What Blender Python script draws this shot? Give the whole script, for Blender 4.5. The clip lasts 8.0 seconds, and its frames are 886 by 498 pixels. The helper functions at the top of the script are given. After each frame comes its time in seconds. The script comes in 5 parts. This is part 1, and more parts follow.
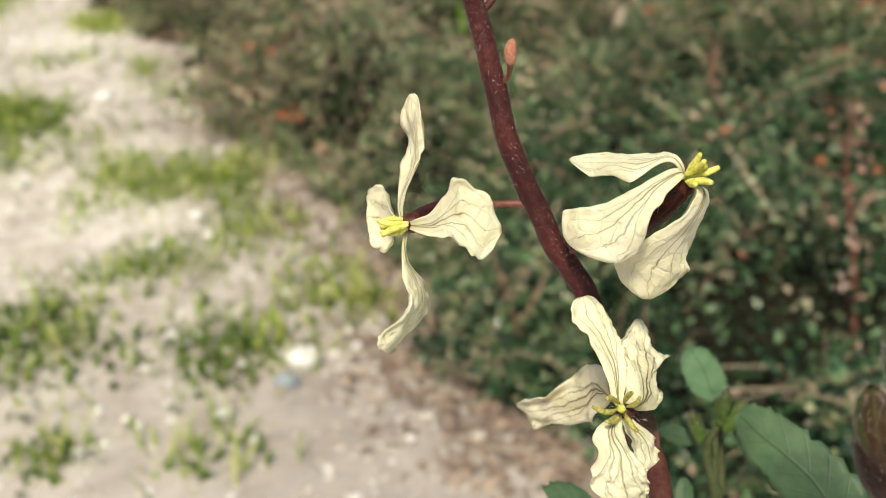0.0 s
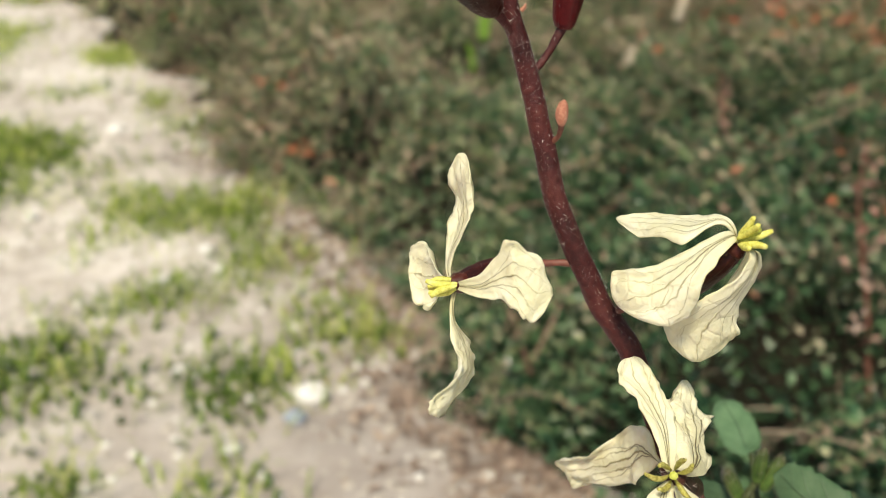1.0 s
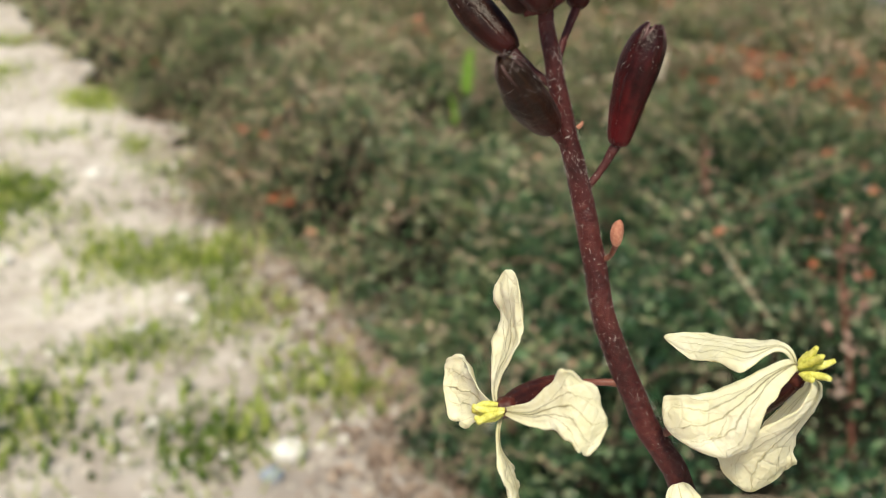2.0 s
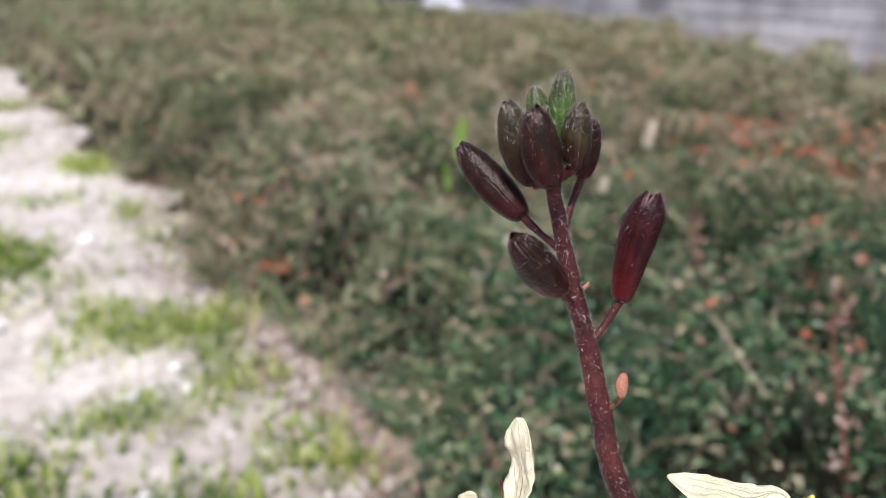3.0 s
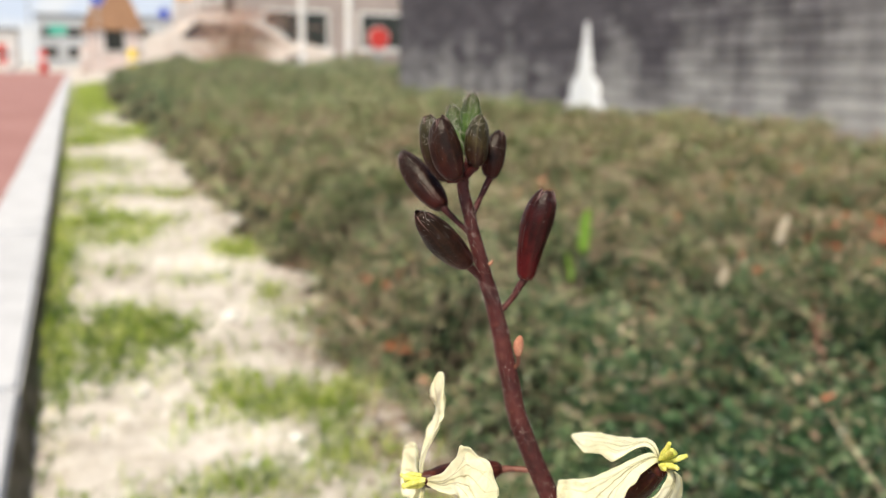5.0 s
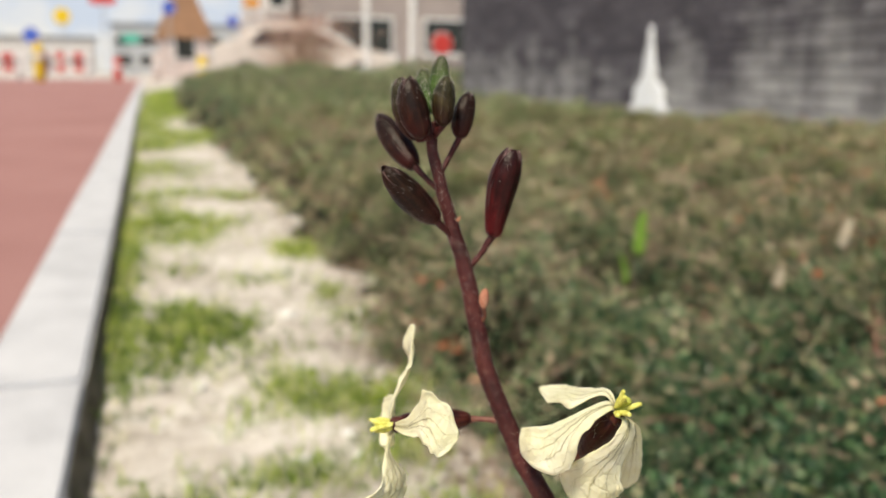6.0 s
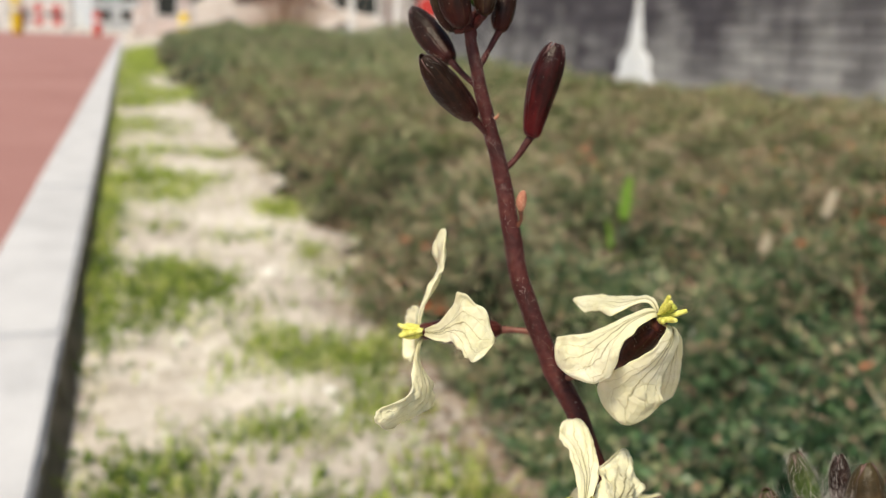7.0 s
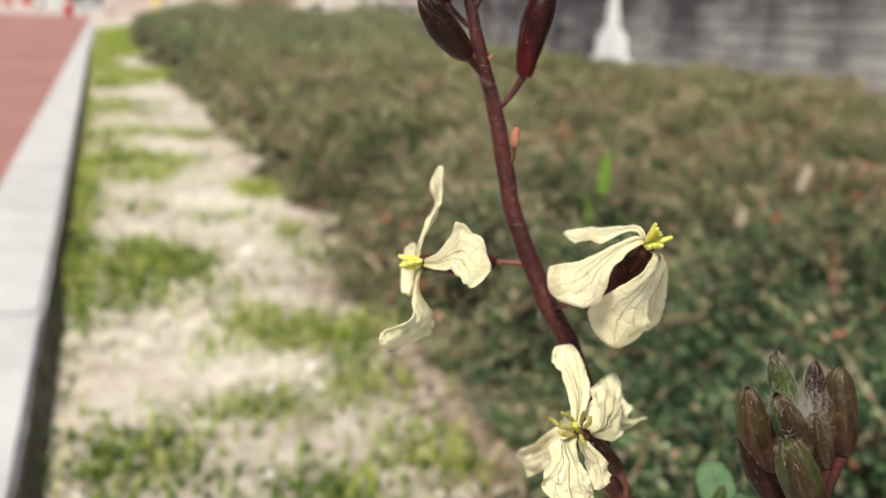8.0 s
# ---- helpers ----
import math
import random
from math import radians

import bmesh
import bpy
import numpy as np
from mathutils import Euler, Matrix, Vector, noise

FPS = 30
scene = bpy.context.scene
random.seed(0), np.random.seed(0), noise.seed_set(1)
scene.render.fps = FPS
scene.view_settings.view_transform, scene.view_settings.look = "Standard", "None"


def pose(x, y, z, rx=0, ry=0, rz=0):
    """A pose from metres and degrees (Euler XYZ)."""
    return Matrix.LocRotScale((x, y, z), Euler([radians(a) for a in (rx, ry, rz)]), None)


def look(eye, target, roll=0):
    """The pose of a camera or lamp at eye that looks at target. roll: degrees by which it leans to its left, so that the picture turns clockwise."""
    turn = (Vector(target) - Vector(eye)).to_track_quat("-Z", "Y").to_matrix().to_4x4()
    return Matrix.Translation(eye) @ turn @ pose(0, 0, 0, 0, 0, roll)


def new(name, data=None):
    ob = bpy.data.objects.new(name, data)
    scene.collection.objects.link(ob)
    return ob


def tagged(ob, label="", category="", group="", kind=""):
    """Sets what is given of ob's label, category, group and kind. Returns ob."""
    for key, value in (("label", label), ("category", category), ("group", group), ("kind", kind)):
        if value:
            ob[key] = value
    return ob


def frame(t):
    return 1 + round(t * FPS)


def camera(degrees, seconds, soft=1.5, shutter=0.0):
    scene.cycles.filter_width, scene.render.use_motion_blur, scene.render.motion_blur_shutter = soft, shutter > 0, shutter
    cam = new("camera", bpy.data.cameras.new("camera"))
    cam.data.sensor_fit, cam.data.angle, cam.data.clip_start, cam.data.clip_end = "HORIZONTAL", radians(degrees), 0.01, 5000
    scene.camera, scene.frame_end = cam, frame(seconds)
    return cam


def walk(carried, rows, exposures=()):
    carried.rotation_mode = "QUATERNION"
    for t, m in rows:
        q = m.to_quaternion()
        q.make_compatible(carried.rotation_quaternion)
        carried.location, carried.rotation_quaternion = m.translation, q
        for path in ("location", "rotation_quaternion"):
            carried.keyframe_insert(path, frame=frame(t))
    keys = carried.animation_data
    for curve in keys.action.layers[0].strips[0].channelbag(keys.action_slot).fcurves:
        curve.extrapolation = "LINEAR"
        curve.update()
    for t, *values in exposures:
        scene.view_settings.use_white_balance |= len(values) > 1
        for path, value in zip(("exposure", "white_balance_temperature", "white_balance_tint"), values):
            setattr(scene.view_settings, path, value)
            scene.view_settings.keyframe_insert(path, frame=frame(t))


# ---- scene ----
cam = camera(53.3, 8.0, 0.75)
cam.data.dof.use_dof = True
cam.data.dof.focus_distance = 0.087
cam.data.dof.aperture_fstop = 30.0
# seconds, eye x, y, z, yaw, pitch, roll
PATH = [
    (0.0, 0.0000, 0.0000, 0.3763, -30.00, -26.68, -1.13),
    (0.5, -0.0045, 0.0057, 0.3774, -29.99, -25.49, -0.54),
    (1.0, -0.0026, 0.0037, 0.3783, -29.70, -24.51, -0.72),
    (1.5, -0.0045, 0.0067, 0.3808, -30.39, -23.12, 0.56),
    (2.0, -0.0052, 0.0124, 0.3829, -31.48, -21.47, 1.06),
    (2.2, -0.0042, 0.0132, 0.3854, -31.63, -20.68, 1.08),
    (3.3, -0.0090, 0.0119, 0.3936, -32.42, -17.00, 1.95),
    (3.5, -0.0090, 0.0130, 0.3922, -32.57, -17.29, 2.89),
    (4.0, -0.0073, 0.0089, 0.3926, -32.46, -16.82, 2.37),
    (4.5, -0.0052, -0.0021, 0.3903, -29.19, -14.35, 1.03),
    (5.0, 0.0007, -0.0199, 0.3870, -22.53, -11.51, 0.82),
    (5.2, 0.0024, -0.0234, 0.3849, -19.97, -10.68, 0.93),
    (6.3, 0.0100, -0.0296, 0.3794, -17.98, -11.86, 0.97),
    (6.5, 0.0020, -0.0222, 0.3746, -19.08, -12.62, 2.99),
    (7.0, 0.0044, -0.0238, 0.3734, -19.79, -13.35, 2.17),
    (7.5, -0.0003, -0.0291, 0.3718, -20.29, -13.53, 2.35),
    (8.0, 0.0002, -0.0290, 0.3690, -21.29, -14.50, 2.09),
]
walk(cam, [(t, pose(x, y, z, 90 + p, 0, a) @ pose(0, 0, 0, 0, 0, r)) for t, x, y, z, a, p, r in PATH],
     exposures=[(0.0, 0.23, 8250, 7), (2.2, 0.20, 8050, 7), (3.3, 0.44, 6450, 21), (4.1, 0.45, 6450, 21), (4.6, 0.45, 7350, 13), (5.0, 0.42, 8100, 8), (6.4, 0.17, 8250, 8), (8.0, 0.21, 8350, 8)])

# ---- world and light ----
world = bpy.data.worlds.new("sky")
scene.world = world
world.use_nodes = True
wn = world.node_tree
sky = wn.nodes.new("ShaderNodeTexSky")
sky.sky_type, sky.sun_disc, sky.sun_elevation, sky.sun_rotation = "NISHITA", False, radians(50), radians(200)
sky.dust_density, sky.ozone_density = 0.3, 2.5
wn.links.new(sky.outputs[0], wn.nodes["Background"].inputs[0])
wn.nodes["Background"].inputs[1].default_value = 0.122
sun = new("sun", bpy.data.lights.new("sun", "SUN"))
sun.data.energy, sun.data.angle, sun.data.color = 3.65, radians(10), (1, 0.96, 0.9)
sun.matrix_world = look((-1, -1, 2.2), (0, 0, 0))

# ---- material helpers ----
def nd(m, kind, **values):
    n = m.node_tree.nodes.new("ShaderNode" + kind)
    for key, value in values.items():
        key = key.replace("_", " ")
        if key in n.inputs:
            n.inputs[key].default_value = value
    return n


def ln(m, a, b):
    m.node_tree.links.new(a, b)


def material(name, rough=0.6, spec=0.4, sheen=0.0):
    m = bpy.data.materials.new(name)
    m.use_nodes = True
    b = m.node_tree.nodes["Principled BSDF"]
    b.inputs["Roughness"].default_value = rough
    b.inputs["Specular IOR Level"].default_value = spec
    b.inputs["Sheen Weight"].default_value = sheen
    return m, b


def ramp(m, fac, stops):
    r = nd(m, "ValToRGB")
    e = r.color_ramp.elements
    while len(e) < len(stops):
        e.new(0.5)
    for el, (p, c) in zip(e, stops):
        el.position, el.color = p, (*c, 1)
    ln(m, fac, r.inputs[0])
    return r.outputs[0]


def noisy(m, scale, detail=4.0, coord=None, stretch=None, rough=0.6):
    n = nd(m, "TexNoise", Scale=scale, Detail=detail, Roughness=rough)
    if coord is None:
        coord = nd(m, "NewGeometry").outputs["Position"]
    if stretch:
        mp = nd(m, "Mapping")
        mp.inputs["Scale"].default_value = stretch
        ln(m, coord, mp.inputs["Vector"])
        coord = mp.outputs[0]
    ln(m, coord, n.inputs["Vector"])
    return n.outputs[0]


def mathn(m, op, a, b=0.0, c=None, clamp=False):
    n = nd(m, "Math")
    n.operation, n.use_clamp = op, clamp
    for i, v in enumerate((a, b) if c is None else (a, b, c)):
        if isinstance(v, (int, float)):
            n.inputs[i].default_value = v
        else:
            ln(m, v, n.inputs[i])
    return n.outputs[0]


def mixc(m, fac, a, b, mode="MIX"):
    n = nd(m, "Mix")
    n.data_type, n.blend_type = "RGBA", mode
    for s, v in ((n.inputs[0], fac), (n.inputs[6], a), (n.inputs[7], b)):
        if isinstance(v, (int, float)):
            s.default_value = v
        elif isinstance(v, tuple):
            s.default_value = (*v, 1)
        else:
            ln(m, v, s)
    return n.outputs[2]


def bumped(m, b, height, strength=0.3, dist=0.001):
    n = nd(m, "Bump", Strength=strength, Distance=dist)
    ln(m, height, n.inputs["Height"])
    ln(m, n.outputs[0], b.inputs["Normal"])


def two_scale(name, dark, mid, light, big, small, rough=0.7, spec=0.3, strength=0.3, dist=0.001, stretch=None):
    """A surface with stains (big) and grain (small)."""
    m, b = material(name, rough, spec)
    n1, n2 = noisy(m, big, 3, stretch=stretch), noisy(m, small, 5, stretch=stretch)
    f = mathn(m, "ADD", mathn(m, "MULTIPLY", n1, 0.6), mathn(m, "MULTIPLY", n2, 0.4))
    ln(m, ramp(m, f, [(0.34, dark), (0.5, mid), (0.66, light)]), b.inputs["Base Color"])
    bumped(m, b, n2, strength, dist)
    return m


def through_light(m, b, share, tint):
    """Lets part of the light through a thin leaf or petal."""
    nodes = m.node_tree.nodes
    t = nd(m, "BsdfTranslucent")
    mx = nd(m, "MixShader")
    mx.inputs[0].default_value = share
    col = b.inputs["Base Color"].links[0].from_socket
    ln(m, mixc(m, 1.0, col, tint, "MULTIPLY"), t.inputs["Color"])
    ln(m, b.outputs[0], mx.inputs[1])
    ln(m, t.outputs[0], mx.inputs[2])
    ln(m, mx.outputs[0], nodes["Material Output"].inputs[0])


def petal_material(name="cream_petal", bold=1.0):
    m, b = material(name, 0.55, 0.25)
    uv = nd(m, "UVMap").outputs[0]
    wob = noisy(m, 420, 3)
    sep = nd(m, "SeparateXYZ")
    ln(m, uv, sep.inputs[0])
    u = sep.outputs[0]
    v = mathn(m, "ADD", sep.outputs[1], mathn(m, "MULTIPLY", mathn(m, "SUBTRACT", wob, 0.5), mathn(m, "ADD", 0.12, mathn(m, "MULTIPLY", u, 0.5))))
    av = mathn(m, "ABSOLUTE", v)
    veins = None
    # side veins leave the middle one at u0 and bend out to the margin; base and end: how dark they are at the base and at the tip
    for u0, reach, power, wide, base, end in ((-0.3, 0.0, 1.0, 0.034, 1.0, 0.40), (0.08, 0.62, 0.85, 0.026, 1.0, 0.20), (0.34, 1.30, 0.72, 0.019, 0.55, 0.24), (0.62, 0.9, 0.6, 0.017, 0.4, 0.24)):
        run = mathn(m, "MAXIMUM", mathn(m, "DIVIDE", mathn(m, "SUBTRACT", u, u0), 1.0 - u0), 0.0)
        line = mathn(m, "MULTIPLY", mathn(m, "POWER", run, power), reach)
        gap = mathn(m, "ABSOLUTE", mathn(m, "SUBTRACT", av, line))
        on = mathn(m, "SUBTRACT", 1.0, mathn(m, "DIVIDE", gap, mathn(m, "MULTIPLY", wide * bold, mathn(m, "SUBTRACT", 1.9, mathn(m, "MULTIPLY", u, 1.1)))), clamp=True)
        on = mathn(m, "MULTIPLY", on, mathn(m, "MULTIPLY", run, 40.0, clamp=True))
        on = mathn(m, "MULTIPLY", on, mathn(m, "ADD", base, mathn(m, "MULTIPLY", u, min(1.0, end * bold ** 2) - base)))
        veins = on if veins is None else mathn(m, "MAXIMUM", veins, on)
    net = nd(m, "TexVoronoi", Scale=430.0)
    net.feature = "DISTANCE_TO_EDGE"
    ln(m, nd(m, "NewGeometry").outputs["Position"], net.inputs["Vector"])
    fine = mathn(m, "SUBTRACT", 1.0, mathn(m, "MULTIPLY", net.outputs[0], 14.0), clamp=True)
    ground = ramp(m, noisy(m, 300, 4), [(0.3, (0.88, 0.87, 0.62)), (0.55, (0.94, 0.94, 0.75)), (0.75, (0.96, 0.96, 0.84))])
    ground = mixc(m, mathn(m, "MULTIPLY", fine, 0.08), ground, (0.58, 0.54, 0.34))
    claw = mathn(m, "SUBTRACT", 1.0, mathn(m, "MULTIPLY", u, 3.2), clamp=True)
    ground = mixc(m, mathn(m, "MULTIPLY", claw, 0.55), ground, (0.55, 0.50, 0.16))
    dark = ramp(m, u, [(0.0, (0.025, 0.010, 0.014)), (0.35, (0.14, 0.10, 0.030)), (0.65, (0.42, 0.37, 0.12)), (1.0, (0.66, 0.62, 0.34))])
    streak = mathn(m, "MULTIPLY", mathn(m, "SUBTRACT", 1.0, mathn(m, "MULTIPLY", av, 2.6), clamp=True), mathn(m, "SUBTRACT", 1.0, mathn(m, "MULTIPLY", u, 1.5), clamp=True))
    ground = mixc(m, mathn(m, "MULTIPLY", streak, 0.6), ground, (0.48, 0.45, 0.10))
    throat = mathn(m, "SUBTRACT", 1.0, mathn(m, "MULTIPLY", u, 7.0), clamp=True)
    ground = mixc(m, throat, ground, (0.035, 0.014, 0.016))
    ln(m, mixc(m, veins, ground, dark), b.inputs["Base Color"])
    bumped(m, b, mathn(m, "ADD", mathn(m, "ADD", noisy(m, 900, 4), mathn(m, "MULTIPLY", noisy(m, 260, 3), 2.2)), mathn(m, "ADD", mathn(m, "MULTIPLY", veins, -0.8), mathn(m, "MULTIPLY", fine, -0.2))), 0.6, 0.0004)
    through_light(m, b, 0.34, (1.0, 0.96, 0.75))
    return m


def leaf_material(name, low, mid, high, share=0.25, rib=(0.035, 0.065, 0.035)):
    m, b = material(name, 0.5, 0.35)
    uv = nd(m, "UVMap").outputs[0]
    sep = nd(m, "SeparateXYZ")
    ln(m, uv, sep.inputs[0])
    u, v = sep.outputs[0], sep.outputs[1]
    av = mathn(m, "ABSOLUTE", v)
    side = mathn(m, "FRACT", mathn(m, "MULTIPLY", mathn(m, "SUBTRACT", u, mathn(m, "MULTIPLY", av, 0.22)), 7.0))
    side = mathn(m, "SUBTRACT", 1.0, mathn(m, "MULTIPLY", mathn(m, "ABSOLUTE", mathn(m, "SUBTRACT", side, 0.5)), 16.0), clamp=True)
    mid_rib = mathn(m, "SUBTRACT", 1.0, mathn(m, "DIVIDE", av, 0.06), clamp=True)
    vein = mathn(m, "MAXIMUM", mid_rib, mathn(m, "MULTIPLY", side, 0.35))
    col = ramp(m, noisy(m, 160, 5), [(0.3, low), (0.5, mid), (0.72, high)])
    ln(m, mixc(m, mathn(m, "MULTIPLY", vein, 0.7), col, rib), b.inputs["Base Color"])
    bumped(m, b, mathn(m, "ADD", noisy(m, 500, 4), mathn(m, "MULTIPLY", vein, -0.8)), 0.4, 0.0003)
    through_light(m, b, share, (0.8, 1.0, 0.35))
    return m


def sepal_material(name, stops, tip, rib=(0.10, 0.06, 0.035), fresh=None, foot=None):
    """Sepals: faintly lined lengthwise; tip is the colour near the point, foot that near the base, fresh that of single green sepals."""
    m, b = material(name, 0.36, 0.2)
    sep = nd(m, "SeparateXYZ")
    ln(m, nd(m, "UVMap").outputs[0], sep.inputs[0])
    u, v = sep.outputs[0], sep.outputs[1]
    lines = mathn(m, "SINE", mathn(m, "MULTIPLY", mathn(m, "ADD", v, mathn(m, "MULTIPLY", noisy(m, 420, 2), 0.5)), 11.0))
    f = mathn(m, "ADD", mathn(m, "MULTIPLY", lines, 0.05), noisy(m, 600, 6))
    col = ramp(m, f, stops)
    if foot:
        low = mathn(m, "SUBTRACT", 1.0, mathn(m, "MULTIPLY", u, 2.6), clamp=True)
        col = mixc(m, mathn(m, "MULTIPLY", low, 0.8), col, foot)
    to_tip = mathn(m, "MULTIPLY", mathn(m, "SUBTRACT", u, 0.25), 1.1, clamp=True)
    col = mixc(m, mathn(m, "MULTIPLY", to_tip, mathn(m, "MULTIPLY", noisy(m, 380, 3), 1.5), clamp=True), col, tip)
    av = mathn(m, "ABSOLUTE", v)
    if fresh:
        own = mathn(m, "MULTIPLY", mathn(m, "SUBTRACT", mathn(m, "ADD", nd(m, "ObjectInfo").outputs["Random"], mathn(m, "MULTIPLY", noisy(m, 240, 3), 0.5)), 0.92), 4.0, clamp=True)
        col = mixc(m, mathn(m, "MULTIPLY", own, mathn(m, "MULTIPLY", mathn(m, "SUBTRACT", u, 0.2), 2.2, clamp=True)), col, fresh)
    line = mathn(m, "SUBTRACT", 1.0, mathn(m, "MULTIPLY", av, 13.0), clamp=True)
    patch = mathn(m, "MULTIPLY", mathn(m, "SUBTRACT", noisy(m, 260, 2), 0.42), 2.6, clamp=True)
    col = mixc(m, mathn(m, "MULTIPLY", line, mathn(m, "MULTIPLY", patch, 0.75), clamp=True), col, rib)
    hem = mathn(m, "MULTIPLY", mathn(m, "SUBTRACT", mathn(m, "ADD", mathn(m, "MULTIPLY", av, 0.5), mathn(m, "MULTIPLY", u, 0.9)), 1.18), 6.0, clamp=True)
    col = mixc(m, mathn(m, "MULTIPLY", hem, mathn(m, "MULTIPLY", noisy(m, 700, 3), 1.3), clamp=True), col, (0.24, 0.15, 0.15))
    ln(m, col, b.inputs["Base Color"])
    rough = mathn(m, "ADD", 0.20, mathn(m, "MULTIPLY", noisy(m, 900, 3), 0.34))
    ln(m, rough, b.inputs["Roughness"])
    bumped(m, b, mathn(m, "ADD", f, mathn(m, "MULTIPLY", noisy(m, 2600, 3), 0.3)), 0.5, 0.0004)
    return m


def patchy(name, stops, clump=5.0, rough=0.45, share=0.2, tint=(0.7, 1.0, 0.3), spec=0.45):
    """Many small leaves: each takes its own colour, clumps of them lean to one side of the scale."""
    m, b = material(name, rough, spec)
    own = nd(m, "NewGeometry").outputs["Random Per Island"]
    groups = mathn(m, "ADD", mathn(m, "MULTIPLY", noisy(m, clump, 3), 0.55), mathn(m, "MULTIPLY", noisy(m, clump * 4.5, 2), 0.45))
    f = mathn(m, "ADD", mathn(m, "MULTIPLY", own, 0.62), mathn(m, "MULTIPLY", mathn(m, "SUBTRACT", groups, 0.37), 1.6), clamp=True)
    ln(m, ramp(m, f, stops), b.inputs["Base Color"])
    if share:
        through_light(m, b, share, tint)
    return m


def wall_material(name, stops, bloom):
    """Dark wall with pale lime bloom that has run down and gathered low on it."""
    m, b = material(name, 0.8, 0.25)
    pos = nd(m, "NewGeometry").outputs["Position"]
    own = mathn(m, "FRACT", mathn(m, "ADD", nd(m, "ObjectInfo").outputs["Random"], nd(m, "NewGeometry").outputs["Random Per Island"]))
    base = ramp(m, mathn(m, "ADD", mathn(m, "MULTIPLY", noisy(m, 28, 5), 0.7), mathn(m, "MULTIPLY", own, 0.3)), stops)
    sep = nd(m, "SeparateXYZ")
    ln(m, pos, sep.inputs[0])
    streak = noisy(m, 1.0, 4, stretch=(1, 2.6, 0.35))
    cloud = noisy(m, 1.0, 4, stretch=(1, 1.2, 9.0))
    low = nd(m, "MapRange")
    for i, value in ((1, 0.0), (2, 1.4), (3, 0.60), (4, -0.28)):
        low.inputs[i].default_value = value
    ln(m, sep.outputs[2], low.inputs[0])
    near = nd(m, "MapRange")
    for i, value in ((1, 5.2), (2, 2.6), (3, 0.0), (4, 0.30)):
        near.inputs[i].default_value = value
    ln(m, sep.outputs[1], near.inputs[0])
    f = mathn(m, "ADD", mathn(m, "MULTIPLY", streak, 1.1), mathn(m, "MULTIPLY", noisy(m, 0.9, 4), 0.8))
    f = mathn(m, "ADD", f, mathn(m, "MULTIPLY", noisy(m, 3.4, 5), 0.6))
    f = mathn(m, "ADD", f, mathn(m, "MULTIPLY", cloud, 0.36))
    f = mathn(m, "ADD", f, mathn(m, "MULTIPLY", own, 0.14))
    f = mathn(m, "ADD", f, mathn(m, "ADD", low.outputs[0], near.outputs[0]))
    f = mathn(m, "MULTIPLY", mathn(m, "SUBTRACT", f, 1.72), 1.35, clamp=True)
    ln(m, mixc(m, mathn(m, "MULTIPLY", f, bloom), base, (0.66, 0.66, 0.67)), b.inputs["Base Color"])
    bumped(m, b, noisy(m, 90, 5), 0.6, 0.004)
    return m


PETAL = petal_material()
PETAL_WILTED = petal_material("wilted_cream_petal", 1.25)
ANTHER = two_scale("yellow_anther", (0.40, 0.39, 0.07), (0.68, 0.67, 0.15), (0.82, 0.82, 0.32), 900, 4000, 0.6, 0.3, 0.4, 0.0001)
ANTHER_OLIVE = two_scale("olive_anther", (0.12, 0.10, 0.025), (0.44, 0.41, 0.10), (0.70, 0.67, 0.26), 1500, 5000, 0.6, 0.3, 0.4, 0.0001)
STIGMA = two_scale("green_stigma", (0.30, 0.34, 0.05), (0.50, 0.54, 0.10), (0.62, 0.66, 0.2), 900, 4000)
STEM = two_scale("maroon_stem", (0.028, 0.0062, 0.0064), (0.066, 0.0125, 0.0125), (0.12, 0.032, 0.027), 220, 1700, 0.48, 0.35, 0.6, 0.0004)
STEM_LOW = two_scale("brown_red_lower_stem", (0.05, 0.016, 0.013), (0.10, 0.033, 0.026), (0.16, 0.065, 0.045), 180, 1500, 0.55, 0.25, 0.5, 0.0003)
STALK = two_scale("reddish_stalk", (0.10, 0.035, 0.028), (0.18, 0.065, 0.048), (0.27, 0.12, 0.08), 300, 2500, 0.5, 0.4, 0.3, 0.0001)
BUD = sepal_material("maroon_sepal", [(0.3, (0.006, 0.0024, 0.0018)), (0.5, (0.016, 0.0048, 0.0034)), (0.75, (0.046, 0.015, 0.010))], (0.020, 0.011, 0.006), (0.075, 0.038, 0.02), None, (0.050, 0.009, 0.008))
BUD_RED = sepal_material("wine_red_sepal", [(0.3, (0.012, 0.0022, 0.0022)), (0.5, (0.034, 0.0042, 0.005)), (0.75, (0.085, 0.010, 0.011))], (0.014, 0.004, 0.004), (0.08, 0.025, 0.02), None, (0.11, 0.008, 0.011))
BUD_GREEN = sepal_material("green_brown_sepal", [(0.3, (0.014, 0.008, 0.005)), (0.5, (0.040, 0.021, 0.012)), (0.75, (0.095, 0.058, 0.028))], (0.050, 0.044, 0.018), (0.17, 0.14, 0.06), (0.045, 0.072, 0.016), (0.045, 0.011, 0.010))
BUD_OLIVE = sepal_material("olive_brown_sepal", [(0.3, (0.009, 0.006, 0.0035)), (0.5, (0.024, 0.0145, 0.0075)), (0.75, (0.060, 0.042, 0.018))], (0.030, 0.034, 0.012), (0.12, 0.10, 0.04), None, (0.034, 0.009, 0.008))
BUD_LEAF = sepal_material("fresh_green_sepal", [(0.3, (0.025, 0.055, 0.013)), (0.5, (0.055, 0.115, 0.025)), (0.75, (0.12, 0.20, 0.05))], (0.05, 0.042, 0.026), (0.24, 0.22, 0.10))
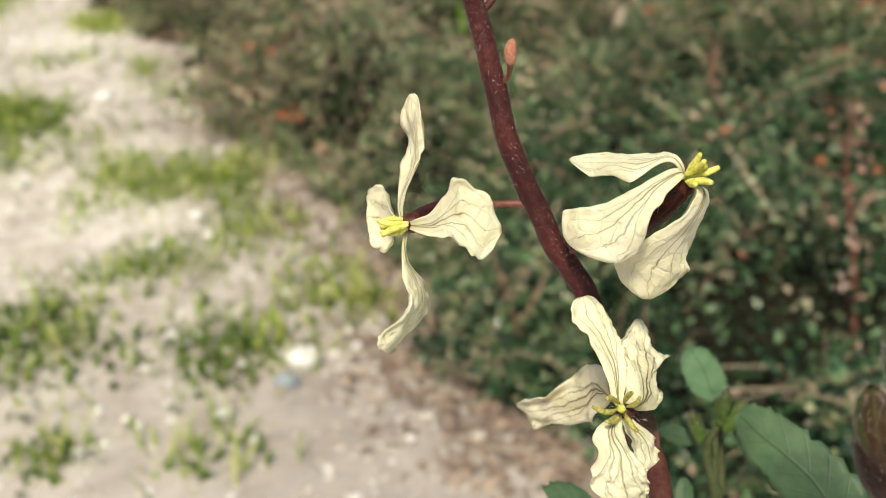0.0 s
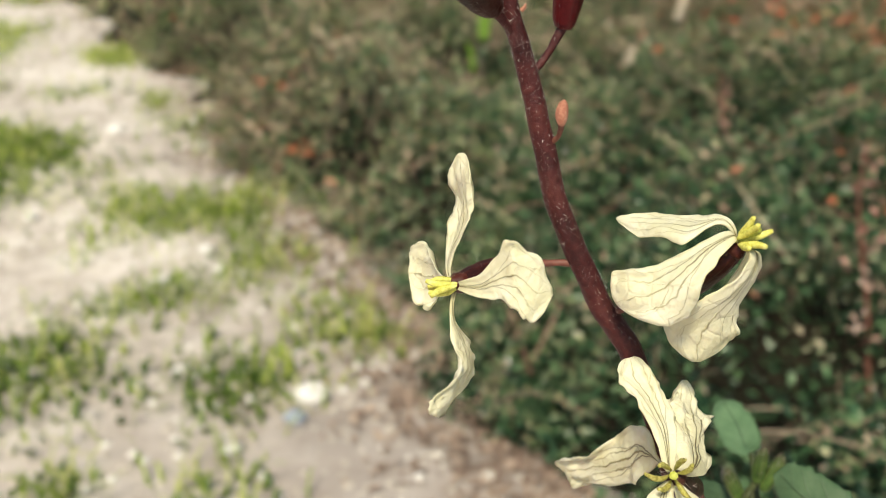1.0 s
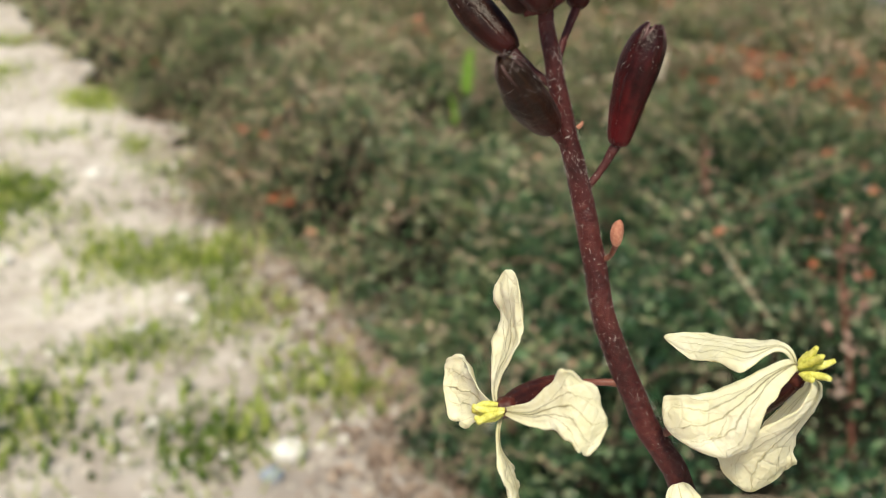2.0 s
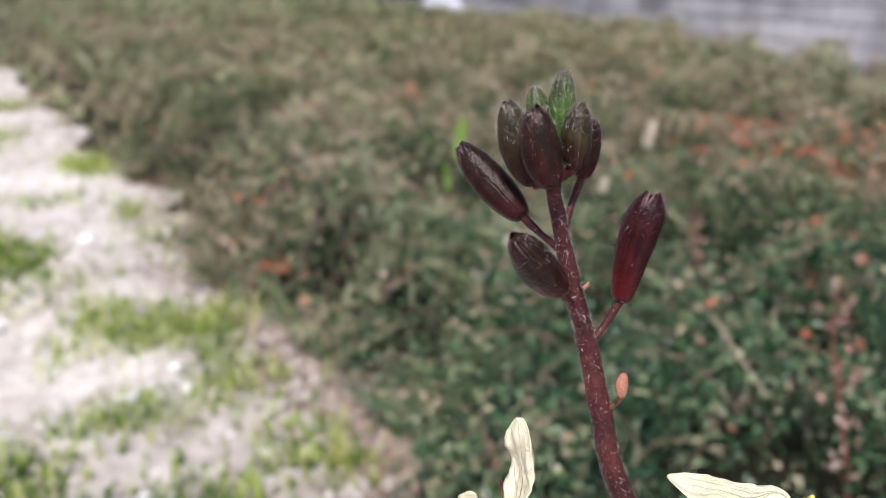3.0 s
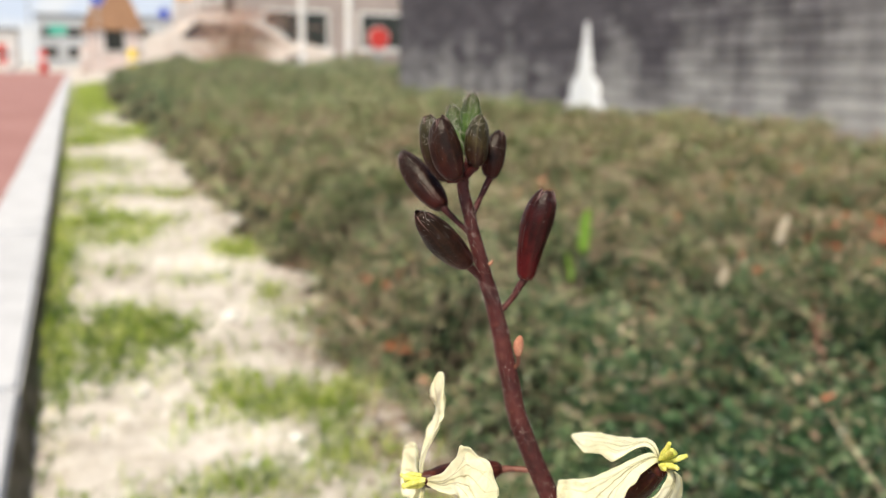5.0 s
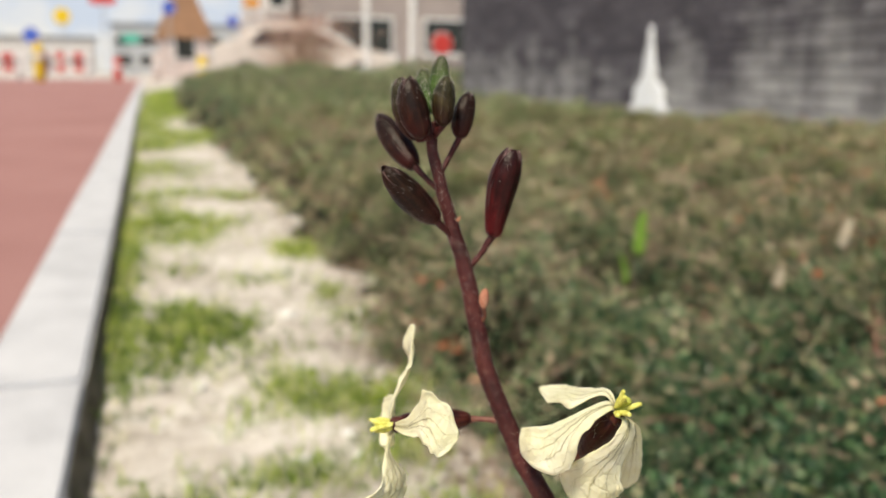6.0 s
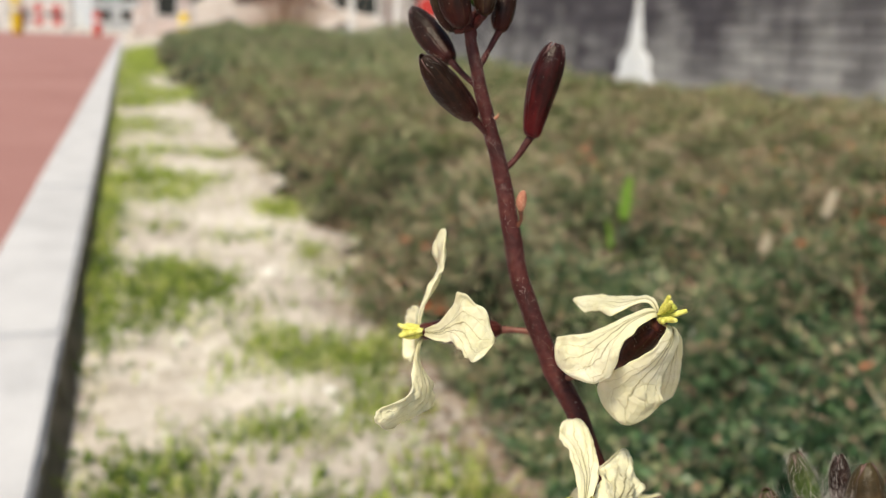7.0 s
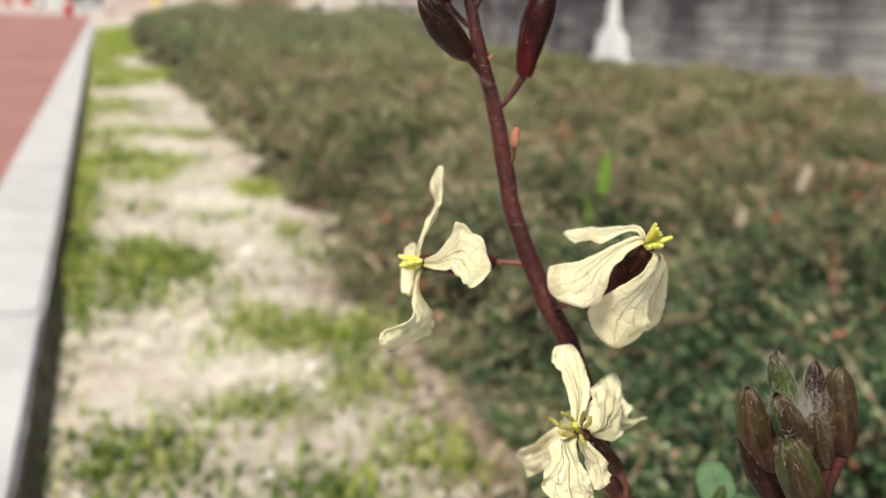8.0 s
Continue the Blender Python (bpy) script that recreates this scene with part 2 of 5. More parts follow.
CALYX = sepal_material("brown_red_calyx", [(0.3, (0.018, 0.005, 0.005)), (0.5, (0.055, 0.013, 0.011)), (0.75, (0.11, 0.030, 0.022))], (0.016, 0.006, 0.007))
HAIR, _b = material("white_hair", 0.4, 0.5)
_b.inputs["Base Color"].default_value = (0.70, 0.66, 0.64, 1)
TINY_BUD = two_scale("orange_pink_bud", (0.30, 0.10, 0.07), (0.46, 0.20, 0.13), (0.58, 0.36, 0.26), 500, 3000)
LEAF = leaf_material("blue_green_leaf", (0.045, 0.095, 0.050), (0.075, 0.150, 0.075), (0.11, 0.20, 0.10))
LEAF_PALE = leaf_material("pale_green_leaf", (0.09, 0.18, 0.09), (0.13, 0.25, 0.13), (0.18, 0.32, 0.17))

# ---- mesh helpers ----
HOME = {}
rnd = random.Random(7)


def put(name, verts, faces, mat, parent=None, label="", smooth=True, uvs=None, mats=None, index=None):
    """One mesh object, its vertices given in the world's metres."""
    base = HOME.get(parent.name, Vector((0, 0, 0))) if parent else Vector((0, 0, 0))
    me = bpy.data.meshes.new(name)
    v = np.asarray(verts, dtype=float) - np.array(base)
    me.from_pydata(v.tolist(), [], [tuple(f) for f in faces])
    for q in (mats or [mat]):
        me.materials.append(q)
    if index is not None:
        me.polygons.foreach_set("material_index", index)
    if smooth:
        me.polygons.foreach_set("use_smooth", [True] * len(me.polygons))
    if uvs is not None:
        layer = me.uv_layers.new(name="UVMap")
        loops = np.empty(len(me.loops), dtype=np.int32)
        me.loops.foreach_get("vertex_index", loops)
        layer.data.foreach_set("uv", np.asarray(uvs, dtype=float)[loops].ravel())
    ob = new(name, me)
    if parent:
        ob.parent = parent
    HOME[ob.name] = base
    if label:
        ob["label"] = label
    return ob


def thing(name, at, label, category, group="", kind=""):
    ob = new(name)
    ob.empty_display_size = 0.01
    ob.location = at
    HOME[ob.name] = Vector(at)
    return tagged(ob, label, category, group, kind)


def spline(points, n):
    """n places along a smooth line through the points (rows of numbers)."""
    p = np.asarray(points, dtype=float)
    p = np.vstack([2 * p[0] - p[1], p, 2 * p[-1] - p[-2]])
    t = np.linspace(0, len(points) - 1, n)
    i = np.minimum(t.astype(int), len(points) - 2)
    s = (t - i)[:, None]
    a, b, c, d = p[i], p[i + 1], p[i + 2], p[i + 3]
    return 0.5 * (2 * b + (c - a) * s + (2 * a - 5 * b + 4 * c - d) * s ** 2 + (3 * b - a - 3 * c + d) * s ** 3)


def side_axes(line):
    tan = np.gradient(line, axis=0)
    tan /= np.linalg.norm(tan, axis=1)[:, None] + 1e-12
    ref = np.array((0.31, 0.17, 0.93))
    if abs(tan[0] @ ref) > 0.85:
        ref = np.array((0.9, -0.4, 0.1))
    s = np.cross(tan, ref)
    s /= np.linalg.norm(s, axis=1)[:, None] + 1e-12
    return tan, s, np.cross(tan, s)


def tube(points, radii, n=24, sides=10, wobble=0.0):
    """A capped round stalk through the points; radii at its points."""
    line = spline(points, n)
    rad = np.interp(np.linspace(0, 1, n), np.linspace(0, 1, len(radii)), radii)
    _, s, r = side_axes(line)
    ang = np.linspace(0, 2 * math.pi, sides, endpoint=False)
    verts = []
    for i in range(n):
        k = rad[i] * (1 + wobble * np.sin(3 * ang + i * 0.7))
        verts.append(line[i] + k[:, None] * (np.cos(ang)[:, None] * s[i] + np.sin(ang)[:, None] * r[i]))
    verts = np.vstack(verts + [line[:1], line[-1:]])
    faces = [(i * sides + j, i * sides + (j + 1) % sides, (i + 1) * sides + (j + 1) % sides, (i + 1) * sides + j) for i in range(n - 1) for j in range(sides)]
    a, b = n * sides, n * sides + 1
    faces += [(a, (j + 1) % sides, j) for j in range(sides)]
    faces += [(b, (n - 1) * sides + j, (n - 1) * sides + (j + 1) % sides) for j in range(sides)]
    return verts, faces


def sheet(ribs, nu=40, nv=19, sag=0.16, ruffle=0.05, seed=1, round_from=0.8, teeth=0.0, thick=0.00012):
    """A petal or leaf hung over ribs: rows of its one edge and its other edge, from the base to the tip, in millimetres."""
    k = spline(ribs, nu) / 1000
    left, right = k[:, :3], k[:, 3:]
    u = np.linspace(0, 1, nu)
    v = np.linspace(-1, 1, nv)
    mid, half = (left + right) / 2, (right - left) / 2
    over = np.clip((u - round_from) / (1 - round_from), 0, 1)
    half = half * np.sqrt(1 - 0.93 * over ** 2)[:, None]
    tan = np.gradient(mid, axis=0)
    nor = np.cross(tan, half)
    nor /= np.linalg.norm(nor, axis=1)[:, None] + 1e-12
    wide = np.linalg.norm(half, axis=1)
    verts, uvs = [], []
    for i in range(nu):
        for w in v:
            p = Vector((u[i] * 5.0, w * 2.2, seed * 3.7))
            wave = noise.noise(p) * 1.0 + 0.5 * noise.noise(p * 2.4) + 0.22 * noise.noise(p * 5.1)
            edge = 1 + 0.13 * noise.noise(Vector((u[i] * 13, w * 3, seed * 1.9))) * (abs(w) > 0.8)
            if teeth:
                edge += teeth * (((u[i] * 9 + 0.2 * math.sin(u[i] * 31)) % 1.0) - 0.5) * (abs(w) > 0.95)
            q = mid[i] + half[i] * w * edge + nor[i] * wide[i] * (sag * (1 - w * w) + ruffle * wave * 4.0 * (0.25 + u[i]) * (0.3 + w * w))
            verts.append(q)
            uvs.append((u[i], w))
    verts = np.array(verts)
    m = nu * nv
    shift = np.repeat(nor, nv, axis=0) * thick / 2
    both = np.vstack([verts + shift, verts - shift])
    faces = []
    for i in range(nu - 1):
        for j in range(nv - 1):
            a, b, c, d = i * nv + j, i * nv + j + 1, (i + 1) * nv + j + 1, (i + 1) * nv + j
            faces += [(a, b, c, d), (d + m, c + m, b + m, a + m)]
    rim = [j for j in range(nv)] + [i * nv + nv - 1 for i in range(1, nu)] + [(nu - 1) * nv + j for j in range(nv - 2, -1, -1)] + [i * nv for i in range(nu - 2, 0, -1)]
    faces += [(a, a + m, b + m, b) for a, b in zip(rim, rim[1:] + rim[:1])]
    return both, faces, uvs + uvs


def bristles(line_points, radii, count, length, seed, lean=0.4, thick=0.0000095):
    """Short stiff hairs that stand off a stalk or bud."""
    g = np.random.default_rng(seed)
    line = spline(line_points, 500)
    rad = np.interp(np.linspace(0, 1, 500), np.linspace(0, 1, len(radii)), radii)
    tan, s, r = side_axes(line)
    verts, faces = [], []
    for _ in range(count):
        i = int(g.integers(3, 497))
        a = g.uniform(0, 2 * math.pi)
        out = math.cos(a) * s[i] + math.sin(a) * r[i]
        root = line[i] + out * rad[i] * 0.96
        to = out + tan[i] * g.normal(0, lean) + np.cross(tan[i], out) * g.normal(0, lean)
        to /= np.linalg.norm(to)
        size = length * g.uniform(0.5, 1.25)
        w = np.cross(to, tan[i])
        w = w / (np.linalg.norm(w) + 1e-9) * thick
        w2 = np.cross(to, w)
        bend = tan[i] * size * g.normal(0, 0.2)
        k = len(verts)
        verts += [root - w, root + w, root + w2, root + to * size * 0.6 - w * 0.7, root + to * size * 0.6 + w * 0.7, root + to * size + bend]
        faces += [(k, k + 1, k + 4, k + 3), (k + 1, k + 2, k + 4), (k + 2, k, k + 3), (k + 3, k + 4, k + 5)]
    return verts, faces


def wool(centre, spread, count, seed, thick=0.000011):
    """Fine curled hairs that fill the gaps of a bud head. Millimetres."""
    g = np.random.default_rng(seed)
    verts, faces = [], []
    for _ in range(count):
        p = (np.array(centre) + g.normal(0, 0.45, 3) * spread) / 1000
        d = g.normal(0, 1, 3) + (0, 0, 0.5)
        d *= g.uniform(0.0006, 0.0013) / np.linalg.norm(d)
        bend = g.normal(0, 0.00025, 3)
        w = np.cross(d, (0.3, 0.8, 0.5))
        w = w / np.linalg.norm(w) * thick
        k = len(verts)
        verts += [p - w, p + w, p + d * 0.5 + bend - w, p + d * 0.5 + bend + w, p + d - w * 0.4, p + d + w * 0.4]
        faces += [(k, k + 1, k + 3, k + 2), (k + 2, k + 3, k + 5, k + 4)]
    return verts, faces


PLUMP = ((0.0, 0.06, 0.2, 0.4, 0.6, 0.8, 0.92, 1.0), (0.46, 0.66, 0.88, 1.0, 0.98, 0.80, 0.56, 0.30))
CLUBBED = ((0.0, 0.05, 0.2, 0.4, 0.64, 0.82, 0.93, 1.0), (0.44, 0.58, 0.73, 0.88, 1.0, 0.90, 0.68, 0.40))


def bud(parent, foot, tip, wide, mat, seed, hairs=70, open_tip=0.008, part_name="bud", shape=PLUMP, fine_hair=1.0):
    """A flower bud: a closed core and four tight overlapping sepals with blunt, slightly parted tips. Millimetres."""
    foot, tip = np.array(foot) / 1000, np.array(tip) / 1000
    wide /= 1000
    axis = tip - foot
    size = np.linalg.norm(axis)
    axis /= size
    g = np.random.default_rng(seed)
    bow = np.cross(axis, (0.3, 0.5, 0.8))
    bow = bow / np.linalg.norm(bow) * size * 0.03
    s = np.cross(axis, (0.2, 0.9, 0.35))
    s /= np.linalg.norm(s)
    r = np.cross(axis, s)
    curve = spline(np.array(shape).T, 60)

    def prof(x):
        return wide / 2 * float(np.interp(x, curve[:, 0], curve[:, 1]))

    n, sides = 18, 14
    verts, faces = [], []
    for i in range(n):
        x = i / (n - 1)
        for j in range(sides):
            a = 2 * math.pi * j / sides
            verts.append(foot + axis * size * x * 0.985 + bow * math.sin(math.pi * x) + prof(x) * 0.955 * (math.cos(a) * s + math.sin(a) * r))
    verts += [foot - axis * 0.0003, foot + axis * size * 1.0]
    faces = [(i * sides + j, i * sides + (j + 1) % sides, (i + 1) * sides + (j + 1) % sides, (i + 1) * sides + j) for i in range(n - 1) for j in range(sides)]
    faces += [(n * sides, (j + 1) % sides, j) for j in range(sides)] + [(n * sides + 1, (n - 1) * sides + j, (n - 1) * sides + (j + 1) % sides) for j in range(sides)]
    core = put(part_name, verts, faces, mat, parent, uvs=[(min(1, k // sides / n), 0.5) for k in range(len(verts))])
    turn = g.uniform(0, math.pi)
    for q in range(4):
        a0 = turn + q * math.pi / 2
        lift = 1.0 + 0.022 * (q % 2)
        nu, nv = 22, 11
        verts, uvs, faces = [], [], []
        end = 1.0 + g.uniform(-0.03, 0.035)
        for layer in (0, 1):
            for i in range(nu):
                x = i / (nu - 1)
                reach = 1.02 * (1 - max(0, (x - 0.76) / 0.24) ** 2 * 0.5)
                for j in range(nv):
                    w = 2 * j / (nv - 1) - 1
                    a = a0 + w * reach
                    keel = 1 + 0.035 * (1 - abs(w)) ** 1.5 - 0.03 * w ** 6 + 0.05 * noise.noise(Vector((x * 3, w * 1.6 + q * 7, seed))) + 0.022 * noise.noise(Vector((x * 9, w * 5 + q * 7, seed)))
                    rad = prof(x) * lift * keel + size * open_tip * max(0, x - 0.8) * (0.6 + 0.5 * math.sin(q * 2 + seed)) - layer * 0.00007
                    verts.append(foot + axis * size * (x * end + 0.012 * noise.noise(Vector((w * 3, q, seed))) * x) + bow * math.sin(math.pi * x) + rad * (math.cos(a) * s + math.sin(a) * r))
                    uvs.append((x, w))
        m = nu * nv
        for i in range(nu - 1):
            for j in range(nv - 1):
                a, b, c, d = i * nv + j, i * nv + j + 1, (i + 1) * nv + j + 1, (i + 1) * nv + j
                faces += [(a, b, c, d), (d + m, c + m, b + m, a + m)]
        rim = [j for j in range(nv)] + [i * nv + nv - 1 for i in range(1, nu)] + [(nu - 1) * nv + j for j in range(nv - 2, -1, -1)] + [i * nv for i in range(nu - 2, 0, -1)]
        faces += [(a, a + m, b + m, b) for a, b in zip(rim, rim[1:] + rim[:1])]
        put("sepal", verts, faces, mat, core, uvs=uvs)
    if hairs:
        pts = [foot + axis * size * x + bow * math.sin(math.pi * x) for x in (0, 0.3, 0.6, 0.85, 1.03)]
        hv, hf = bristles(pts, [prof(x) * 1.05 for x in (0, 0.3, 0.6, 0.85, 1.0)], int(hairs * 1.5), 0.0005, seed + 50, 0.9, 0.0000065 * fine_hair)
        hv2, hf2 = bristles(pts[2:], [prof(0.6) * 1.08, prof(0.85) * 1.10, prof(1.0) * 1.2], int(hairs * 1.7), 0.0008, seed + 51, 1.0, 0.0000075 * fine_hair)
        k = len(hv)
        put("hairs", hv + hv2, hf + [tuple(i + k for i in f) for f in hf2], HAIR, core, "short white hairs", smooth=False)
    return core


def anther(parent, a, b, mat=ANTHER, wide=0.38, curl=0.42, seed=0):
    """A filament and a two-lobed anther with a curled end. Millimetres."""
    a, b = np.array(a) / 1000, np.array(b) / 1000
    d = b - a
    up = np.cross(d, (0.3, -0.6, 0.7))
    up = up / np.linalg.norm(up) * np.linalg.norm(d) * curl * (1 if seed % 2 else -0.6)
    pts = [a, a + d * 0.35, a + d * 0.7 + up * 0.15, b + up * 0.5]
    v, f = tube(pts, [x * wide / 1000 for x in (0.3, 0.78, 0.8, 0.5)], 14, 10, 0.10)
    put("stamen", v, f, mat, parent)


def flower(parent, centre, calyx_foot, petals, anthers, label, seed, sags, stigma=None, crumple=0.06, pollen=ANTHER, cloth=PETAL):
    """An open four-petalled flower: calyx of four sepals, petals, stamens and pistil."""
    core = bud(parent, calyx_foot, centre, 3.1, CALYX, seed, 24, 0.05, "flower")
    core["label"] = label
    hub = np.array(centre, dtype=float)
    way = (hub - np.array(calyx_foot)) / np.linalg.norm(hub - np.array(calyx_foot))
    v, f = tube([(hub - way * 1.6) / 1000, (hub - way * 0.5) / 1000, (hub + way * 0.45) / 1000], [0.00085, 0.00105, 0.00055], 10, 12, 0.08)
    put("receptacle", v, f, CALYX, core, "dark maroon receptacle")
    for i, ribs in enumerate(petals):
        # a narrow claw joins each petal to the middle of the flower
        edge = np.array(ribs[0], dtype=float)
        base, across = (edge[:3] + edge[3:]) / 2, edge[3:] - edge[:3]
        across *= 0.45 / max(0.2, np.linalg.norm(across))
        root = hub + (base - hub) * 0.12 - (hub - np.array(calyx_foot)) * 0.03
        v, f, uv = sheet([(*(root - across / 2), *(root + across / 2))] + list(ribs), sag=sags[i], ruffle=crumple, seed=seed + i)
        put("petal", v, f, cloth, core, uvs=uv)
    for i, q in enumerate(anthers):
        anther(core, q[:3], np.array(q[:3]) + (np.array(q[3:]) - q[:3]) * (1.1 if pollen is ANTHER_OLIVE else 0.9), pollen, 0.33 if pollen is ANTHER_OLIVE else 0.42, 0.5, seed=i)
    if stigma:
        a, b = stigma
        v, f = tube([np.array(a) / 1000, (np.array(a) + b) / 2000, np.array(b) / 1000], [0.0003, 0.0003, 0.00042], 8, 8)
        put("pistil", v, f, STIGMA, core)
    return core


def stalk(name, parent, pts, radii, mat, hairs=0, seed=1, n=30, sides=12, length=0.0006):
    p = [np.array(q) / 1000 for q in pts]
    r = [q / 1000 for q in radii]
    v, f = tube(p, r, n, sides, 0.04)
    ob = put(name, v, f, mat, parent)
    if hairs:
        hv, hf = bristles(p, r, hairs, length, seed)
        put("hairs", hv, hf, HAIR, ob, "short white bristles", smooth=False)
    return ob

# ---- ground materials ----
def soil_material():
    m, b = material("sandy_soil", 0.95, 0.15)
    big, mid_n, fine = noisy(m, 3.2, 4), noisy(m, 26, 5), noisy(m, 240, 4)
    f = mathn(m, "ADD", mathn(m, "ADD", mathn(m, "MULTIPLY", big, 0.45), mathn(m, "MULTIPLY", mid_n, 0.4)), mathn(m, "MULTIPLY", fine, 0.2))
    col = ramp(m, f, [(0.37, (0.20, 0.165, 0.14)), (0.44, (0.39, 0.35, 0.31)), (0.51, (0.555, 0.51, 0.465)), (0.61, (0.75, 0.715, 0.67))])
    # darker, greyer earth around a spot between the kerb and the first shrubs
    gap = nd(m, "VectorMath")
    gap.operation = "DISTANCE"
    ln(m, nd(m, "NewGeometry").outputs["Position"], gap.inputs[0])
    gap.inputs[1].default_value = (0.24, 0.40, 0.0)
    dulled = mathn(m, "SUBTRACT", mathn(m, "ADD", 1.05, mathn(m, "MULTIPLY", noisy(m, 6, 3), 0.5)), mathn(m, "MULTIPLY", gap.outputs["Value"], 2.6), clamp=True)
    col = mixc(m, mathn(m, "MULTIPLY", dulled, 0.62), col, (0.30, 0.262, 0.24))
    ln(m, col, b.inputs["Base Color"])
    bumped(m, b, mathn(m, "ADD", mid_n, mathn(m, "MULTIPLY", fine, 0.5)), 0.6, 0.004)
    return m


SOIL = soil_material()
KERB = two_scale("pale_concrete", (0.46, 0.475, 0.51), (0.57, 0.585, 0.625), (0.65, 0.665, 0.705), 9, 320, 0.85, 0.2, 0.4, 0.0015)
PATH_RED = two_scale("red_asphalt", (0.335, 0.165, 0.155), (0.385, 0.195, 0.185), (0.43, 0.235, 0.22), 1.2, 260, 0.85, 0.25, 0.7, 0.002)
PAVING = two_scale("pale_paving", (0.46, 0.41, 0.40), (0.58, 0.52, 0.50), (0.66, 0.61, 0.59), 0.5, 6, 0.9, 0.2)
STONE = two_scale("pale_pebble", (0.38, 0.34, 0.29), (0.55, 0.51, 0.45), (0.72, 0.69, 0.63), 60, 700, 0.85, 0.25, 0.3, 0.0005)
CHALK = two_scale("white_pebble", (0.66, 0.64, 0.60), (0.78, 0.77, 0.74), (0.86, 0.85, 0.83), 90, 700, 0.8, 0.25, 0.3, 0.0005)
BLUE_STONE = two_scale("blue_grey_pebble", (0.20, 0.24, 0.30), (0.28, 0.34, 0.42), (0.38, 0.44, 0.52), 90, 700)
GRASS = patchy("grass_blades", [(0.0, (0.05, 0.10, 0.018)), (0.25, (0.16, 0.26, 0.04)), (0.52, (0.38, 0.47, 0.085)), (0.8, (0.64, 0.64, 0.24)), (1.0, (0.78, 0.70, 0.44))], 3.0, 0.55, 0.35)
WEED = patchy("weed_leaves", [(0.0, (0.035, 0.075, 0.018)), (0.45, (0.095, 0.165, 0.038)), (0.8, (0.20, 0.28, 0.065)), (1.0, (0.36, 0.42, 0.15))], 6.0, 0.5, 0.3)
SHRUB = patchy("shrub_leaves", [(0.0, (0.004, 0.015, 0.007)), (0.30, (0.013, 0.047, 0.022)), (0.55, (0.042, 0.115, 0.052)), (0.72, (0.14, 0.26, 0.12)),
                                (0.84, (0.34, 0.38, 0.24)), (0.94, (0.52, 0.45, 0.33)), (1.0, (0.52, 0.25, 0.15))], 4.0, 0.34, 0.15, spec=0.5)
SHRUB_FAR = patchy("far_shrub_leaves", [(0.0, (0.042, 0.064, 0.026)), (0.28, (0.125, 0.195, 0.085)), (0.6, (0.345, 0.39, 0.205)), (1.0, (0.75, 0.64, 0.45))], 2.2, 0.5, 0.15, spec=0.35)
TWIG = patchy("shrub_twigs", [(0.0, (0.06, 0.035, 0.026)), (0.35, (0.24, 0.16, 0.115)), (0.7, (0.52, 0.40, 0.29)), (1.0, (0.72, 0.60, 0.46))], 5.0, 0.8, 0.0)
RED_TWIG = patchy("red_brown_twigs", [(0.0, (0.10, 0.035, 0.028)), (0.4, (0.26, 0.11, 0.085)), (0.75, (0.46, 0.26, 0.20)), (1.0, (0.60, 0.42, 0.34))], 5.0, 0.7, 0.0)
FALLEN = patchy("fallen_leaves", [(0.0, (0.09, 0.06, 0.045)), (0.5, (0.25, 0.18, 0.14)), (1.0, (0.48, 0.38, 0.30))], 8.0, 0.9, 0.0)
RED_LEAF = patchy("red_autumn_leaves", [(0.0, (0.34, 0.08, 0.05)), (0.5, (0.60, 0.20, 0.11)), (1.0, (0.74, 0.42, 0.28))], 9.0, 0.5, 0.3, (1.0, 0.5, 0.3))
# earth colour darkened with the shade along the kerb's right side
SHADED_EARTH = two_scale("kerb_shaded_earth", (0.085, 0.073, 0.050), (0.18, 0.155, 0.115), (0.34, 0.30, 0.24), 24, 260, 0.95, 0.1, 0.9, 0.003)
# litter under the leaves, near black: the crown's inner shade put into its colour
SHADED_LITTER = two_scale("shaded_litter", (0.010, 0.010, 0.007), (0.022, 0.020, 0.013), (0.05, 0.04, 0.028), 9, 90, 0.95, 0.1, 1.0, 0.01)


# ---- ground, kerb, path ----
def soil_height(x, y):
    z = 0.006 * noise.noise(Vector((x * 5, y * 5, 1))) + 0.004 * noise.noise(Vector((x * 22, y * 22, 4))) + 0.0016 * noise.noise(Vector((x * 75, y * 75, 8)))
    dip = min(1.0, max(0.0, 1 - (x + 0.07) / 0.035))
    return z * (1 - 0.6 * dip)


def graded(parts):
    out = []
    for a, b, n in parts:
        out += list(np.linspace(a, b, n, endpoint=False))
    return out + [parts[-1][1]]


def build_ground():
    xs = graded([(-300, -10, 8), (-10, -0.5, 8), (-0.5, -0.075, 5), (-0.075, 0.45, 84), (0.45, 4, 30), (4, 30, 8), (30, 300, 6)])
    ys = graded([(-100, -2, 6), (-2, 0.15, 12), (0.15, 1.7, 230), (1.7, 4.5, 130), (4.5, 24, 70), (24, 90, 10), (90, 500, 8)])
    verts = [(x, y, soil_height(x, y) if x > -0.08 else -0.06) for y in ys for x in xs]
    n = len(xs)
    faces = [(j * n + i, j * n + i + 1, (j + 1) * n + i + 1, (j + 1) * n + i) for j in range(len(ys) - 1) for i in range(n - 1)]
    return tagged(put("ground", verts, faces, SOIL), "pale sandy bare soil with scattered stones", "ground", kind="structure")


